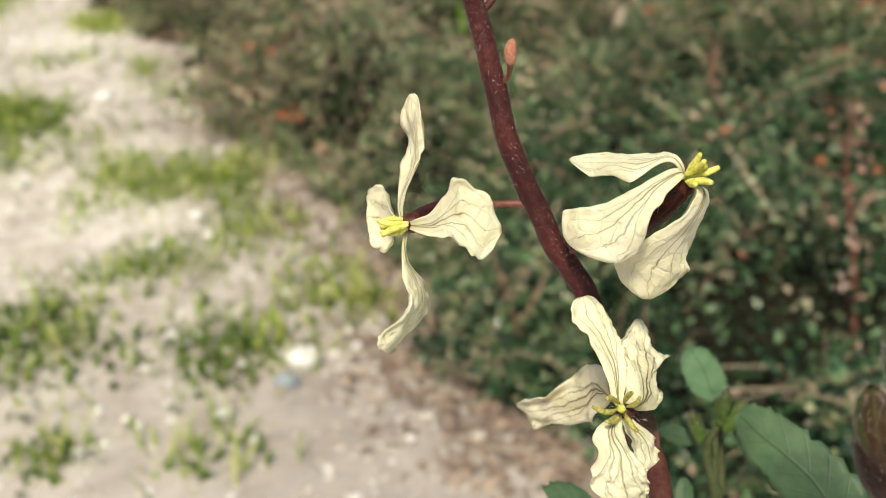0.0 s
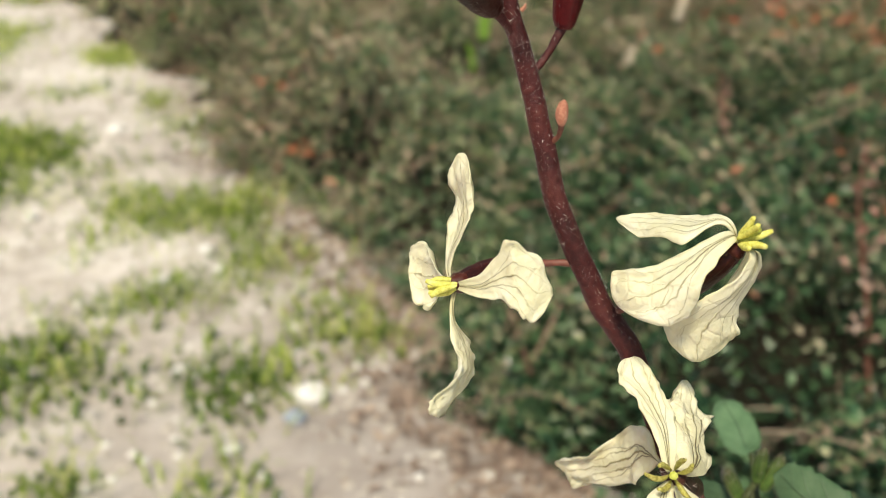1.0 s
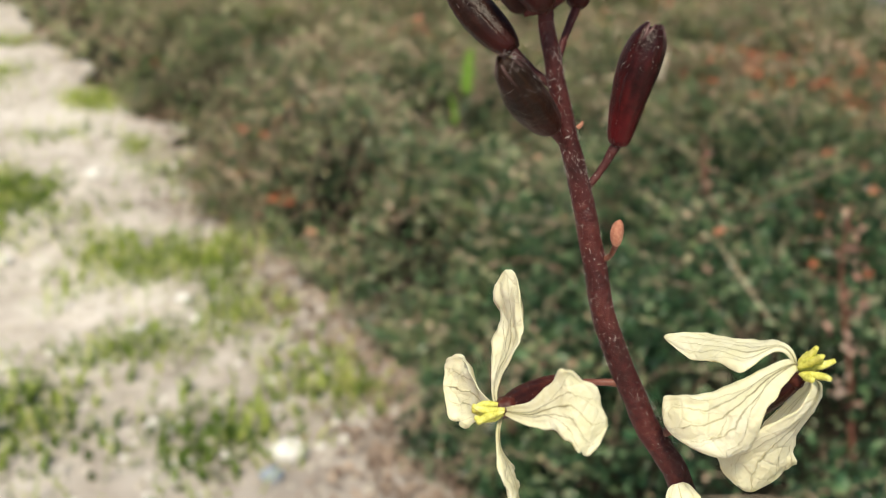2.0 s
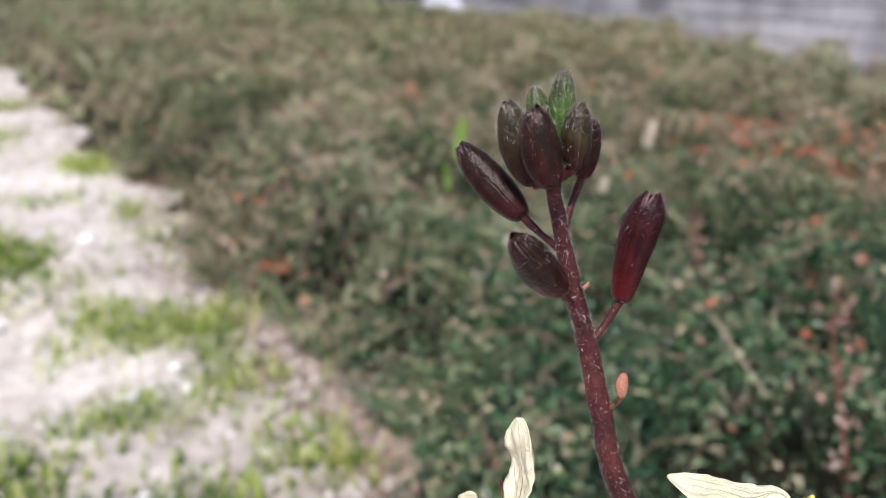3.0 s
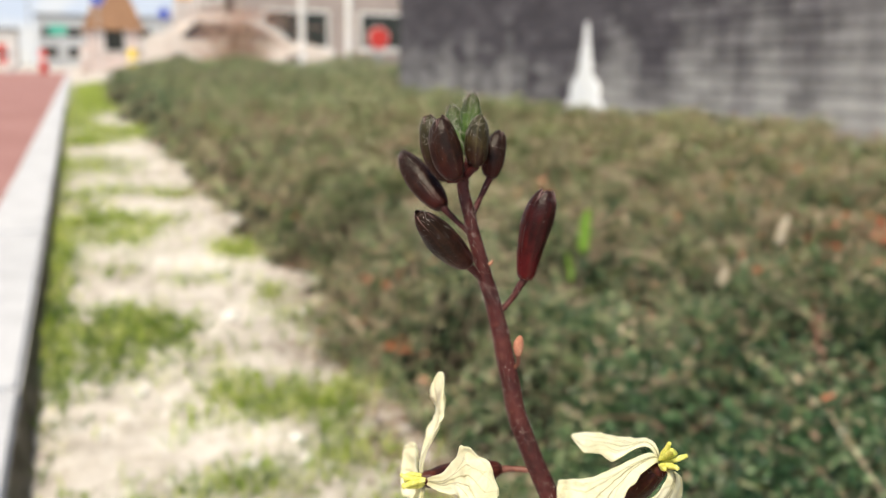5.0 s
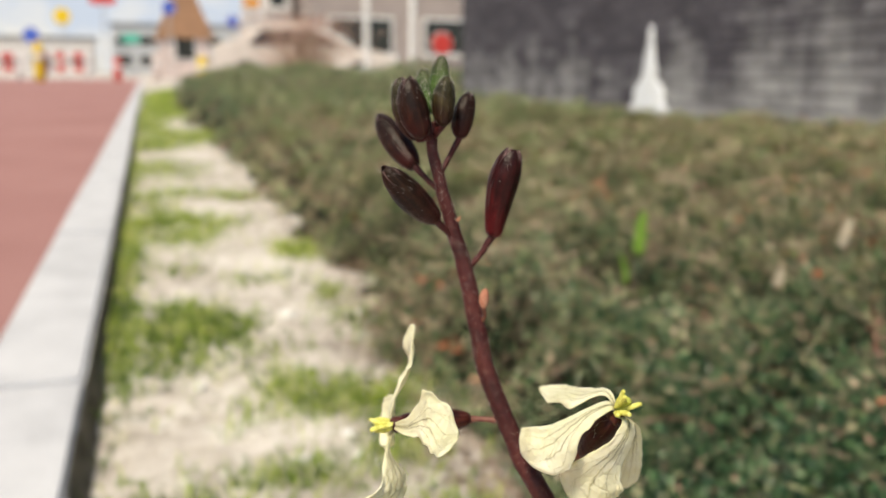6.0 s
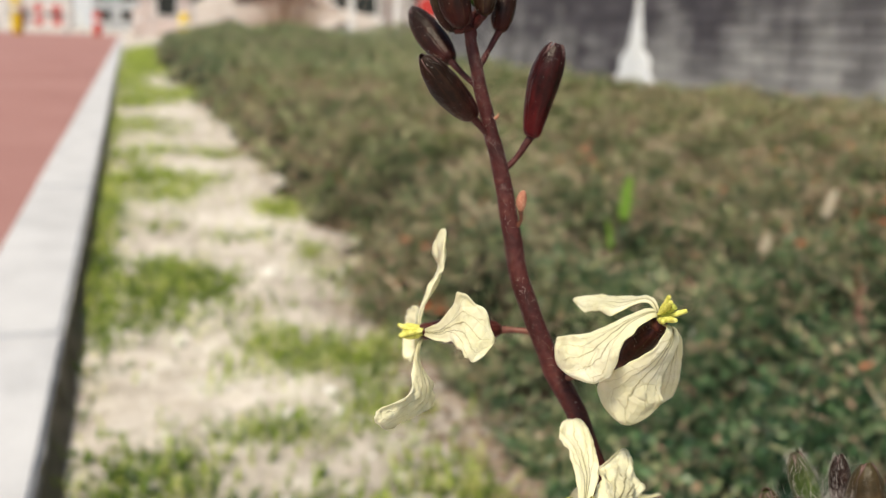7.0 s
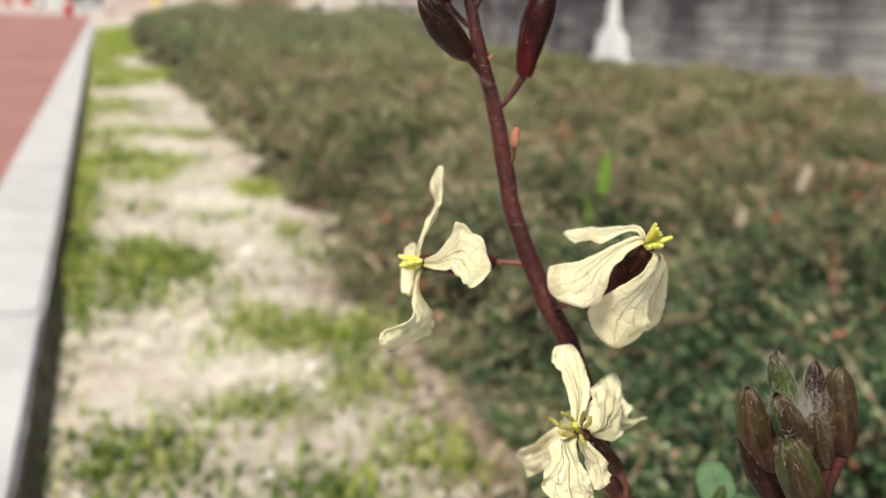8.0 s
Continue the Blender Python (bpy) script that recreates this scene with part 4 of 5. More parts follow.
    tips = tips[g.uniform(0, 1, len(tips)) < np.clip((tips[:, 1] + 0.35 * tips[:, 0] - 0.45) / 0.7, 0.10, 1.0)]
    tips[:, 2] += 0.010
    v, f = small_leaves(tips, 0.008, g, 0.007, 0.3)
    put("dry_tips", v, f, TWIG, hedge, "dry tan shoot tips", smooth=False)
    reds = []
    for x, y, r, k in ((0.408, 1.008, 0.012, 5), (0.347, 0.934, 0.022, 7), (1.00, 0.700, 0.03, 30), (1.07, 0.91, 0.03, 34), (0.94, 0.755, 0.03, 34), (1.06, 0.80, 0.12, 170), (1.30, 0.95, 0.18, 200), (0.637, 0.416, 0.03, 3), (1.545, 1.54, 0.07, 70), (0.76, 1.35, 0.03, 16), (0.66, 0.88, 0.02, 9), (1.13, 1.39, 0.06, 24), (0.32, 0.86, 0.02, 6), (0.84, 0.554, 0.035, 6), (1.48, 1.477, 0.06, 26),
                       (0.78, 1.365, 0.03, 14), (0.36, 1.06, 0.03, 8), (0.60, 0.45, 0.05, 3), (2.0, 2.0, 0.4, 110), (1.2, 1.5, 0.35, 90), (0.5, 0.4, 0.06, 2), (1.6, 3.0, 0.6, 60), (1.0, 1.8, 0.4, 34)):
        for _ in range(k):
            x1, y1 = x + g.normal(0, r), y + g.normal(0, r)
            h = shrub_top(x1, y1)
            if h > 0:
                reds.append((x1, y1, h + 0.015))
    v, f = small_leaves(np.array(reds), 0.0155, g, 0.006, 0.7)
    put("red_leaves", v, f, RED_LEAF, hedge, "red and orange autumn leaves", smooth=False)
    return hedge


hedge = build_shrubs()


def leaf_litter(count, seed):
    """Dry leaves and bits of twig lying on the soil along the shrubs' foot."""
    g = np.random.default_rng(seed)
    pts = []
    while len(pts) < count:
        y = 0.2 + g.exponential(0.8)
        x = np.interp(y, EDGE_Y, EDGE_X) - abs(g.normal(0, 0.045)) + 0.02
        if g.uniform() < 0.10:
            x, y = g.normal(0.29, 0.03), g.normal(0.76, 0.10)
        if x > -0.05:
            pts.append((x, y, soil_height(x, y) + 0.003))
    return small_leaves(np.array(pts), 0.009, g, 0.0006, 0.75)


v, f = leaf_litter(4200, 77)
tagged(put("leaf_litter", v, f, FALLEN, smooth=False), "dry brown leaf litter along the foot of the shrubs", "leaf litter", kind="stuff")


def upright_blade(name, x, y, z, tall, wide, lean, mat, label, category):
    """One standing leaf blade with a folded middle."""
    root = np.array((x, y, max(0.03, z - tall)))
    rows = []
    for i in range(7):
        t = i / 6
        c = root + (lean[0] * t * t, lean[1] * t * t, (z - root[2]) * t)
        w = wide * (0.45 + 0.55 * math.sin(math.pi * min(1, 0.25 + 0.72 * t)))
        rows.append((*(c * 1000 - (w * 400, -w * 200, 0)), *(c * 1000 + (w * 400, -w * 200, 0))))
    v, f, uv = sheet(rows, 14, 5, 0.25, 0.02, int(x * 100), 0.93, 0.0, 0.0004)
    return tagged(put(name, v, f, mat, uvs=uv), label, category)


DRY = two_scale("dry_straw", (0.34, 0.29, 0.22), (0.48, 0.42, 0.33), (0.60, 0.54, 0.44), 60, 500, 0.8, 0.2)
BRIGHT = leaf_material("bright_green_blade", (0.18, 0.36, 0.05), (0.28, 0.50, 0.09), (0.38, 0.60, 0.13), 0.4, (0.14, 0.28, 0.05))
upright_blade("grass_leaf", 0.628, 0.994, 0.205, 0.060, 0.017, (0.004, 0.0), BRIGHT, "single bright green blade among the shrubs", "grass blade")
upright_blade("grass_leaf", 0.590, 0.960, 0.155, 0.04, 0.008, (-0.008, 0.0), BRIGHT, "single bright green blade among the shrubs", "grass blade")
upright_blade("dry_leaf", 0.874, 0.894, 0.200, 0.040, 0.014, (0.012, 0.0), DRY, "pale dry leaf standing in the shrubs", "leaf")
upright_blade("dry_leaf", 0.559, 0.633, 0.206, 0.016, 0.010, (0.004, 0.0), DRY, "small pale dry leaf on the shrubs", "leaf")
WITHERED = patchy("withered_pink_leaves", [(0.0, (0.22, 0.09, 0.07)), (0.4, (0.46, 0.25, 0.20)), (0.75, (0.62, 0.44, 0.36)), (1.0, (0.76, 0.64, 0.56))], 30.0, 0.7, 0.1, (1.0, 0.6, 0.5))
for x, y, z, dx in ((0.475, 0.320, 0.215, 0.012), (0.560, 0.520, 0.205, 0.05)):
    twig = thing("dry_stalk", (x + dx, y - 0.03, 0.03), "reddish-brown dry stalk standing among low shrubs", "stalk")
    stalk("stem", twig, [((x + dx) * 1000, (y - 0.03) * 1000, 30), ((x + dx * 0.7) * 1000, (y - 0.018) * 1000, z * 450), ((x + dx * 0.2) * 1000, y * 1000, z * 800), (x * 1000, y * 1000, z * 1000)],
          [1.6, 1.5, 1.2, 0.7], STALK)
    g = np.random.default_rng(int(x * 1000))
    pts = np.array([(x + dx * (1 - t) + g.normal(0, 0.0065), y - 0.03 * (1 - t) + g.normal(0, 0.0065), z * t) for t in g.uniform(0.15, 1.0, 95)])
    v, f = small_leaves(pts, 0.0062, g, 0.002, 0.3)
    put("leaves", v, f, WITHERED, twig, "small withered pinkish leaves", smooth=False)

# ---- the rocket plants (places in millimetres) ----
STALK_GREEN = two_scale("green_stalk", (0.035, 0.05, 0.02), (0.06, 0.08, 0.03), (0.10, 0.11, 0.05), 200, 1500)
F1_PETALS = [
    [(35.1, 69.1, 341.1, 35.3, 68.7, 341.2), (35.7, 70.3, 342.7, 35.6, 68.9, 343.0), (37.6, 72.7, 344.2, 36.8, 68.0, 346.4), (38.9, 73.9, 346.5, 37.6, 69.0, 347.9), (38.5, 74.4, 349.1, 38.6, 70.6, 350.4), (38.9, 74.6, 351.0, 39.6, 72.1, 351.8)],
    [(35.4, 67.6, 341.0, 35.3, 67.3, 340.3), (36.3, 65.3, 342.5, 36.0, 64.4, 340.5), (37.3, 63.7, 345.0, 36.9, 62.2, 341.0), (37.8, 62.5, 346.8, 37.5, 60.3, 340.4), (40.1, 61.4, 344.9, 38.4, 59.3, 339.6), (41.4, 61.2, 342.7, 40.8, 59.7, 340.6)],
    [(35.2, 69.4, 340.6, 35.0, 69.1, 339.9), (36.1, 73.1, 340.1, 35.7, 72.0, 337.8), (37.9, 77.9, 340.1, 36.9, 75.1, 334.2), (37.6, 80.8, 339.2, 36.8, 77.9, 333.4), (37.2, 81.3, 337.4, 36.7, 80.1, 334.9)],
    [(34.5, 67.5, 339.0, 34.9, 67.5, 338.9), (33.8, 66.3, 337.6, 34.9, 67.2, 337.1), (33.0, 64.3, 336.3, 36.5, 67.7, 334.4), (31.4, 61.2, 336.0, 36.5, 67.3, 332.6), (28.5, 58.9, 335.8, 34.1, 64.5, 332.1), (26.1, 57.6, 335.7, 29.9, 60.7, 331.4)],
]
F1_STAMENS = [(35.4, 68.0, 341.0, 32.8, 69.2, 341.3), (35.1, 67.2, 341.1, 32.1, 68.2, 341.0), (35.0, 67.1, 340.9, 32.1, 67.8, 340.6), (35.1, 67.4, 340.4, 32.4, 68.0, 339.8), (35.9, 68.8, 340.2, 33.3, 70.3, 340.2), (35.8, 68.7, 339.9, 33.3, 69.9, 339.3)]
F2_PETALS = [
    [(58.3, 55.7, 345.9, 57.8, 55.8, 345.6), (58.2, 57.0, 346.5, 56.8, 56.8, 346.0), (57.4, 59.1, 346.0, 53.6, 57.3, 344.6), (56.6, 62.2, 345.0, 53.5, 59.8, 344.5), (55.7, 65.5, 344.3, 53.4, 63.0, 343.2), (54.5, 68.4, 343.5, 53.8, 65.9, 343.0)],
    [(57.5, 55.6, 345.6, 57.4, 54.6, 344.9), (55.4, 56.8, 344.6, 55.1, 54.1, 344.0), (53.1, 58.0, 343.1, 53.2, 54.0, 342.0), (51.4, 60.0, 341.6, 52.0, 54.3, 339.0), (50.1, 62.2, 340.7, 50.6, 56.1, 337.5), (49.3, 63.1, 339.3, 49.3, 59.0, 336.6)],
    [(58.1, 53.4, 344.0, 59.5, 53.4, 343.7), (57.0, 53.3, 342.3, 59.7, 53.4, 341.8), (55.4, 54.3, 340.2, 59.4, 54.1, 339.5), (53.4, 56.2, 338.1, 59.1, 54.6, 336.6), (52.7, 57.7, 335.5, 59.1, 54.6, 334.4), (53.5, 57.1, 332.0, 58.1, 55.0, 331.8)],
    [(60.2, 55.5, 342.6, 61.4, 55.2, 342.2), (61.2, 57.9, 338.8, 63.2, 57.1, 338.3), (62.0, 60.2, 334.7, 64.3, 58.9, 334.7), (62.2, 60.9, 331.7, 64.1, 60.0, 331.9)],
]
F2_STAMENS = [(57.8, 54.8, 345.0, 58.7, 53.6, 347.7), (57.7, 54.6, 345.2, 58.6, 52.6, 347.2), (58.1, 54.8, 344.8, 60.1, 52.4, 346.0), (57.7, 54.3, 344.8, 58.7, 51.6, 345.4), (58.7, 55.6, 344.6, 59.5, 54.8, 346.2), (57.6, 54.4, 344.7, 57.4, 52.4, 344.9)]
F3_PETALS = [
    [(48.1, 51.5, 325.4, 49.0, 51.0, 325.5), (48.8, 53.9, 327.4, 51.1, 53.1, 327.2), (49.5, 56.8, 328.6, 52.3, 55.6, 328.3), (49.6, 59.8, 329.4, 53.2, 58.3, 329.4), (50.0, 62.1, 330.4, 54.1, 60.7, 331.0)],
    [(50.0, 51.8, 325.0, 53.7, 51.3, 322.3), (51.6, 53.9, 325.8, 56.2, 53.7, 322.1), (53.4, 56.5, 326.4, 58.6, 56.4, 322.5), (55.5, 58.1, 326.8, 59.3, 58.2, 324.1), (57.2, 59.4, 327.4, 59.0, 59.3, 326.8)],
    [(51.2, 55.7, 322.8, 51.2, 55.1, 321.8), (53.9, 60.3, 322.3, 52.7, 58.2, 317.4), (53.8, 63.8, 319.2, 53.7, 61.7, 313.4), (52.9, 67.0, 315.1, 53.6, 66.6, 310.7), (52.2, 69.9, 312.7, 53.0, 69.6, 308.5), (51.3, 72.2, 311.3, 52.0, 71.9, 309.2)],
    [(47.1, 50.5, 324.3, 48.0, 49.9, 324.2), (44.7, 49.9, 324.2, 47.2, 48.5, 323.2), (43.8, 48.5, 323.1, 47.3, 47.1, 322.0), (42.8, 47.5, 321.6, 47.7, 46.0, 320.5), (42.7, 47.2, 319.8, 48.2, 45.6, 319.2), (44.0, 46.7, 318.0, 47.4, 45.8, 317.5)],
    [(48.2, 50.1, 324.0, 48.9, 50.0, 324.0), (48.3, 49.6, 322.7, 50.3, 49.6, 322.6), (48.8, 49.1, 321.2, 51.8, 49.0, 320.8), (49.1, 48.2, 318.9, 51.9, 48.8, 319.4), (49.7, 48.0, 318.1, 51.4, 48.5, 318.4)],
    [(53.9, 54.1, 322.8, 56.1, 54.7, 321.5), (57.0, 60.3, 323.1, 62.3, 60.0, 319.0), (57.5, 61.7, 324.0, 65.9, 62.7, 318.3)],
]
F3_STAMENS = [(48.2, 50.6, 325.4, 45.9, 50.0, 327.8), (47.9, 50.5, 325.0, 44.6, 49.2, 326.3), (48.6, 50.5, 325.4, 48.2, 49.3, 327.8), (48.7, 50.2, 325.1, 48.9, 48.3, 326.7), (48.3, 50.0, 324.6, 47.2, 47.6, 325.0), (47.9, 50.2, 324.6, 45.6, 48.6, 325.1)]
LEAF_A = [(81.2, 63.6, 301.7, 81.9, 63.6, 302.4), (81.2, 62.7, 300.2, 83.3, 62.6, 304.2), (80.2, 60.0, 298.9, 84.0, 59.6, 304.3), (80.0, 56.8, 297.7, 85.1, 54.8, 303.8), (80.2, 53.3, 296.3, 85.8, 49.9, 302.7), (80.1, 49.8, 294.7, 85.1, 45.1, 300.5)]
LEAF_B = [(92.2, 76.3, 292.2, 93.3, 76.2, 293.2), (91.4, 79.2, 292.0, 95.8, 77.1, 292.7), (92.6, 82.9, 292.9, 97.6, 79.6, 294.4), (94.5, 86.0, 293.5, 98.4, 83.6, 295.4), (96.5, 87.8, 294.0, 98.8, 86.8, 294.7)]
LEAF_C = [(56.4, 72.6, 294.7, 55.4, 66.1, 293.7), (58.3, 71.8, 295.3, 58.4, 64.7, 294.3), (60.5, 70.4, 295.0, 59.8, 65.0, 296.2)]
LEAF_D = [(85.7, 70.0, 292.8, 85.9, 70.3, 293.4), (82.6, 71.9, 290.7, 83.6, 72.7, 293.1), (81.5, 74.9, 290.2, 82.8, 75.4, 292.5), (80.9, 76.8, 290.8, 81.5, 76.9, 291.5)]
LEAF_E = [(71.7, 62.6, 288.3, 73.7, 61.4, 288.3), (73.1, 64.7, 291.1, 75.4, 63.1, 290.7), (74.9, 66.0, 292.8, 76.3, 65.0, 292.6)]

plant = thing("rocket_plant", (0.075, 0.05, 0.0), "flowering rocket plant with maroon stem and cream veined petals", "plant", "rocket plants")
stalk("stem", plant, [(75, 50, -5), (70, 50, 120), (64, 52, 240), (61.0, 55.3, 300.8), (57.8, 58.3, 314.1), (55.2, 61.2, 324.7)], [2.2, 1.9, 1.6, 1.35, 1.3, 1.28], STEM_LOW, n=50, sides=16)["label"] = "lighter red lower stem"
main_stem = stalk("stem", plant, [(56.2, 60.3, 321.5), (55.2, 61.2, 324.7), (53.2, 63.1, 330.9), (51.4, 65.1, 334.6), (49.9, 66.9, 339.1), (47.6, 68.7, 345.8),
                               (46.4, 70.2, 353.1), (45.4, 71.4, 358.9), (44.1, 71.9, 363.4), (42.6, 72.4, 369.0), (41.5, 72.9, 374.1), (41.8, 73.2, 376.5)],
                  [1.29, 1.29, 1.25, 1.22, 1.18, 1.14, 1.08, 0.98, 0.9, 0.78, 0.66, 0.5], STEM, n=110, sides=16)
hv, hf = bristles([np.array(q) / 1000 for q in ((53.2, 63.1, 330.9), (49.9, 66.9, 339.1), (47.6, 68.7, 345.8), (46.4, 70.2, 353.1), (45.4, 71.4, 358.9), (44.1, 71.9, 363.4), (42.6, 72.4, 369.0), (41.5, 72.9, 374.1))], [0.00125, 0.00118, 0.00113, 0.00107, 0.00097, 0.0009, 0.00078, 0.00066], 2300, 0.00044, 31, 0.9)
put("hairs", hv, hf, HAIR, main_stem, "short white bristles", smooth=False)

flower(plant, (35.3, 68.1, 340.6), (45.6, 69.6, 339.5), F1_PETALS, F1_STAMENS, "open cream flower with four spread petals", 3, (0.12, 0.16, -0.15, 0.15))
stalk("pedicel", plant, [(45.3, 69.5, 339.5), (47.2, 68.7, 339.6), (49.6, 67.2, 339.6)], [0.55, 0.34, 0.42], STALK)
flower(plant, (58.4, 54.9, 344.2), (57.2, 60.5, 337.1), F2_PETALS, F2_STAMENS, "cream flower with petals folded back", 13, (0.14, 0.22, 0.20, 0.1), ((58.1, 55.0, 344.5), (58.9, 53.5, 346.4)))
stalk("pedicel", plant, [(57.3, 60.5, 337.1), (54.7, 62.5, 335.9), (51.4, 64.8, 334.3)], [0.6, 0.36, 0.45], STALK)
flower(plant, (48.6, 50.5, 324.3), (57.2, 55.2, 316.0), F3_PETALS, F3_STAMENS, "wilting cream flower with crumpled dark-veined petals", 23, (0.2, -0.22, 0.15, 0.25, 0.2, 0.2), ((48.8, 50.8, 324.2), (47.0, 49.1, 326.3)), 0.14, ANTHER_OLIVE, PETAL_WILTED)
stalk("pedicel", plant, [(57.1, 55.1, 316.2), (59.1, 55.8, 313.0), (59.3, 56.5, 309.9)], [0.6, 0.4, 0.5], STALK)

bud(plant, (49.0, 70.9, 362.7), (50.9, 69.7, 373.2), 3.7, BUD_RED, 41, 60, shape=CLUBBED)
stalk("pedicel", plant, [(45.6, 71.4, 358.4), (47.4, 71.2, 360.2), (49.05, 70.9, 362.9)], [0.42, 0.34, 0.5], STEM, 30, 5)
bud(plant, (40.2, 75.6, 371.0), (37.3, 82.3, 376.8), 3.3, BUD, 42, 60)
stalk("pedicel", plant, [(42.9, 72.6, 368.0), (41.5, 74.2, 369.4), (40.15, 75.7, 371.1)], [0.40, 0.32, 0.46], STEM, 20, 6)
bud(plant, (41.6, 71.2, 364.9), (34.8, 69.3, 371.5), 3.4, BUD, 43, 40, fine_hair=0.6)
stalk("pedicel", plant, [(44.4, 71.8, 362.2), (43.2, 71.6, 363.3), (41.5, 71.2, 365.0)], [0.45, 0.36, 0.5], STEM, 20, 7)
bud(plant, (39.8, 71.2, 374.9), (38.2, 72.2, 381.7), 3.5, BUD, 44, 60)
bud(plant, (40.0, 74.0, 374.5), (38.4, 76.4, 381.6), 3.2, BUD_OLIVE, 45, 130)
bud(plant, (42.4, 71.3, 376.3), (43.1, 71.7, 381.8), 2.7, BUD_OLIVE, 46, 130)
bud(plant, (45.4, 73.7, 374.6), (47.0, 74.6, 379.8), 2.7, BUD, 47, 40)
bud(plant, (42.8, 73.4, 377.8), (43.3, 74.5, 384.3), 2.4, BUD_LEAF, 48, 150)
bud(plant, (42.0, 74.5, 377.7), (41.6, 76.7, 382.8), 2.2, BUD_LEAF, 49, 130)
bud(plant, (42.6, 74.0, 377.3), (42.6, 75.4, 381.2), 1.9, BUD_LEAF, 50, 100)
stalk("pedicel", plant, [(42.6, 72.4, 370.5), (44.0, 73.2, 372.4), (45.4, 73.7, 374.6)], [0.4, 0.32, 0.42], STEM, 16, 8)
stalk("pedicel", plant, [(41.7, 73.0, 373.0), (41.8, 73.1, 374.6), (39.8, 71.2, 374.9)], [0.5, 0.42, 0.5], STEM)
stalk("pedicel", plant, [(41.7, 73.0, 373.0), (41.8, 73.1, 374.6), (40.0, 74.0, 374.5)], [0.5, 0.42, 0.5], STEM)
stalk("pedicel", plant, [(41.7, 73.0, 373.0), (41.8, 73.1, 374.6), (42.4, 71.3, 376.3)], [0.5, 0.42, 0.5], STEM)
stalk("pedicel", plant, [(41.7, 73.0, 373.0), (41.8, 73.1, 374.6), (42.8, 73.4, 377.8)], [0.5, 0.42, 0.5], STEM)

tiny = bud(plant, (46.4, 67.1, 354.6), (46.7, 67.3, 356.9), 1.15, TINY_BUD, 51, 0, 0.05)
tiny["label"] = "tiny withered orange-pink bud"
stalk("pedicel", plant, [(47.0, 69.8, 351.9), (47.1, 68.4, 353.1), (46.4, 67.1, 354.7)], [0.34, 0.22, 0.30], STALK)
stalk("bud_scar", plant, [(44.3, 71.05, 364.7), (44.5, 70.85, 365.0), (44.55, 70.72, 365.3)], [0.22, 0.17, 0.08], TINY_BUD)

hv, hf = wool((41.9, 74.2, 379.0), (2.2, 2.0, 2.4), 260, 91)
put("wool", hv, hf, HAIR, plant, "white woolly hairs between the buds", smooth=False)
plant_two = thing("rocket_plant", (0.085, 0.03, 0.0), "rocket plant with a tight head of hairy green and maroon buds", "plant", "rocket plants")
stalk("stem", plant_two, [(85, 30, -5), (78, 31, 150), (68, 29, 290), (63, 29, 312), (61, 29.2, 321), (60.2, 29.8, 329)], [2.0, 1.7, 1.4, 1.3, 1.2, 0.8], STEM, 500, 9, 60, 14)
bud(plant_two, (55.6, 28.5, 330.0), (53.0, 29.9, 337.8), 3.04, BUD_GREEN, 61, 80, 0.03, fine_hair=0.55)
stalk("pedicel", plant_two, [(61.6, 29.2, 319.0), (58.6, 28.8, 324.5), (55.6, 28.5, 330.0)], [0.6, 0.45, 0.6], STEM)
bud(plant_two, (59.6, 30.6, 334.1), (56.6, 31.0, 340.3), 2.21, BUD_LEAF, 62, 140, 0.03, fine_hair=0.55)
stalk("pedicel", plant_two, [(61.6, 29.2, 319.0), (60.6, 29.9, 326.6), (59.6, 30.6, 334.1)], [0.6, 0.45, 0.6], STEM)
bud(plant_two, (65.1, 32.9, 332.4), (64.9, 34.3, 337.4), 2.02, BUD, 63, 160, 0.03, fine_hair=0.55)
stalk("pedicel", plant_two, [(61.6, 29.2, 319.0), (63.4, 31.0, 325.7), (65.1, 32.9, 332.4)], [0.6, 0.45, 0.6], STEM)
bud(plant_two, (65.3, 29.6, 329.7), (65.5, 31.7, 337.8), 3.5, BUD_GREEN, 64, 80, 0.03, fine_hair=0.55)
stalk("pedicel", plant_two, [(61.6, 29.2, 319.0), (63.4, 29.4, 324.4), (65.3, 29.6, 329.7)], [0.6, 0.45, 0.6], STEM)
bud(plant_two, (58.0, 27.0, 332.4), (54.0, 27.1, 338.2), 2.58, BUD_GREEN, 65, 100, 0.03, fine_hair=0.55)
stalk("pedicel", plant_two, [(61.6, 29.2, 319.0), (59.8, 28.1, 325.7), (58.0, 27.0, 332.4)], [0.6, 0.45, 0.6], STEM)
bud(plant_two, (60.9, 27.2, 330.4), (58.6, 27.2, 335.9), 2.3, BUD_GREEN, 66, 100, 0.03, fine_hair=0.55)
stalk("pedicel", plant_two, [(61.6, 29.2, 319.0), (61.2, 28.2, 324.7), (60.9, 27.2, 330.4)], [0.6, 0.45, 0.6], STEM)
bud(plant_two, (57.8, 24.5, 327.5), (53.1, 24.2, 335.4), 3.4, BUD_GREEN, 67, 80, 0.03, fine_hair=0.55)
stalk("pedicel", plant_two, [(61.6, 29.2, 319.0), (59.7, 26.8, 323.2), (57.8, 24.5, 327.5)], [0.6, 0.45, 0.6], STEM)
bud(plant_two, (57.3, 28.0, 325.9), (53.4, 29.9, 334.0), 2.85, BUD, 68, 60, 0.03, fine_hair=0.55)
stalk("pedicel", plant_two, [(61.6, 29.2, 319.0), (59.4, 28.6, 322.4), (57.3, 28.0, 325.9)], [0.6, 0.45, 0.6], STEM)
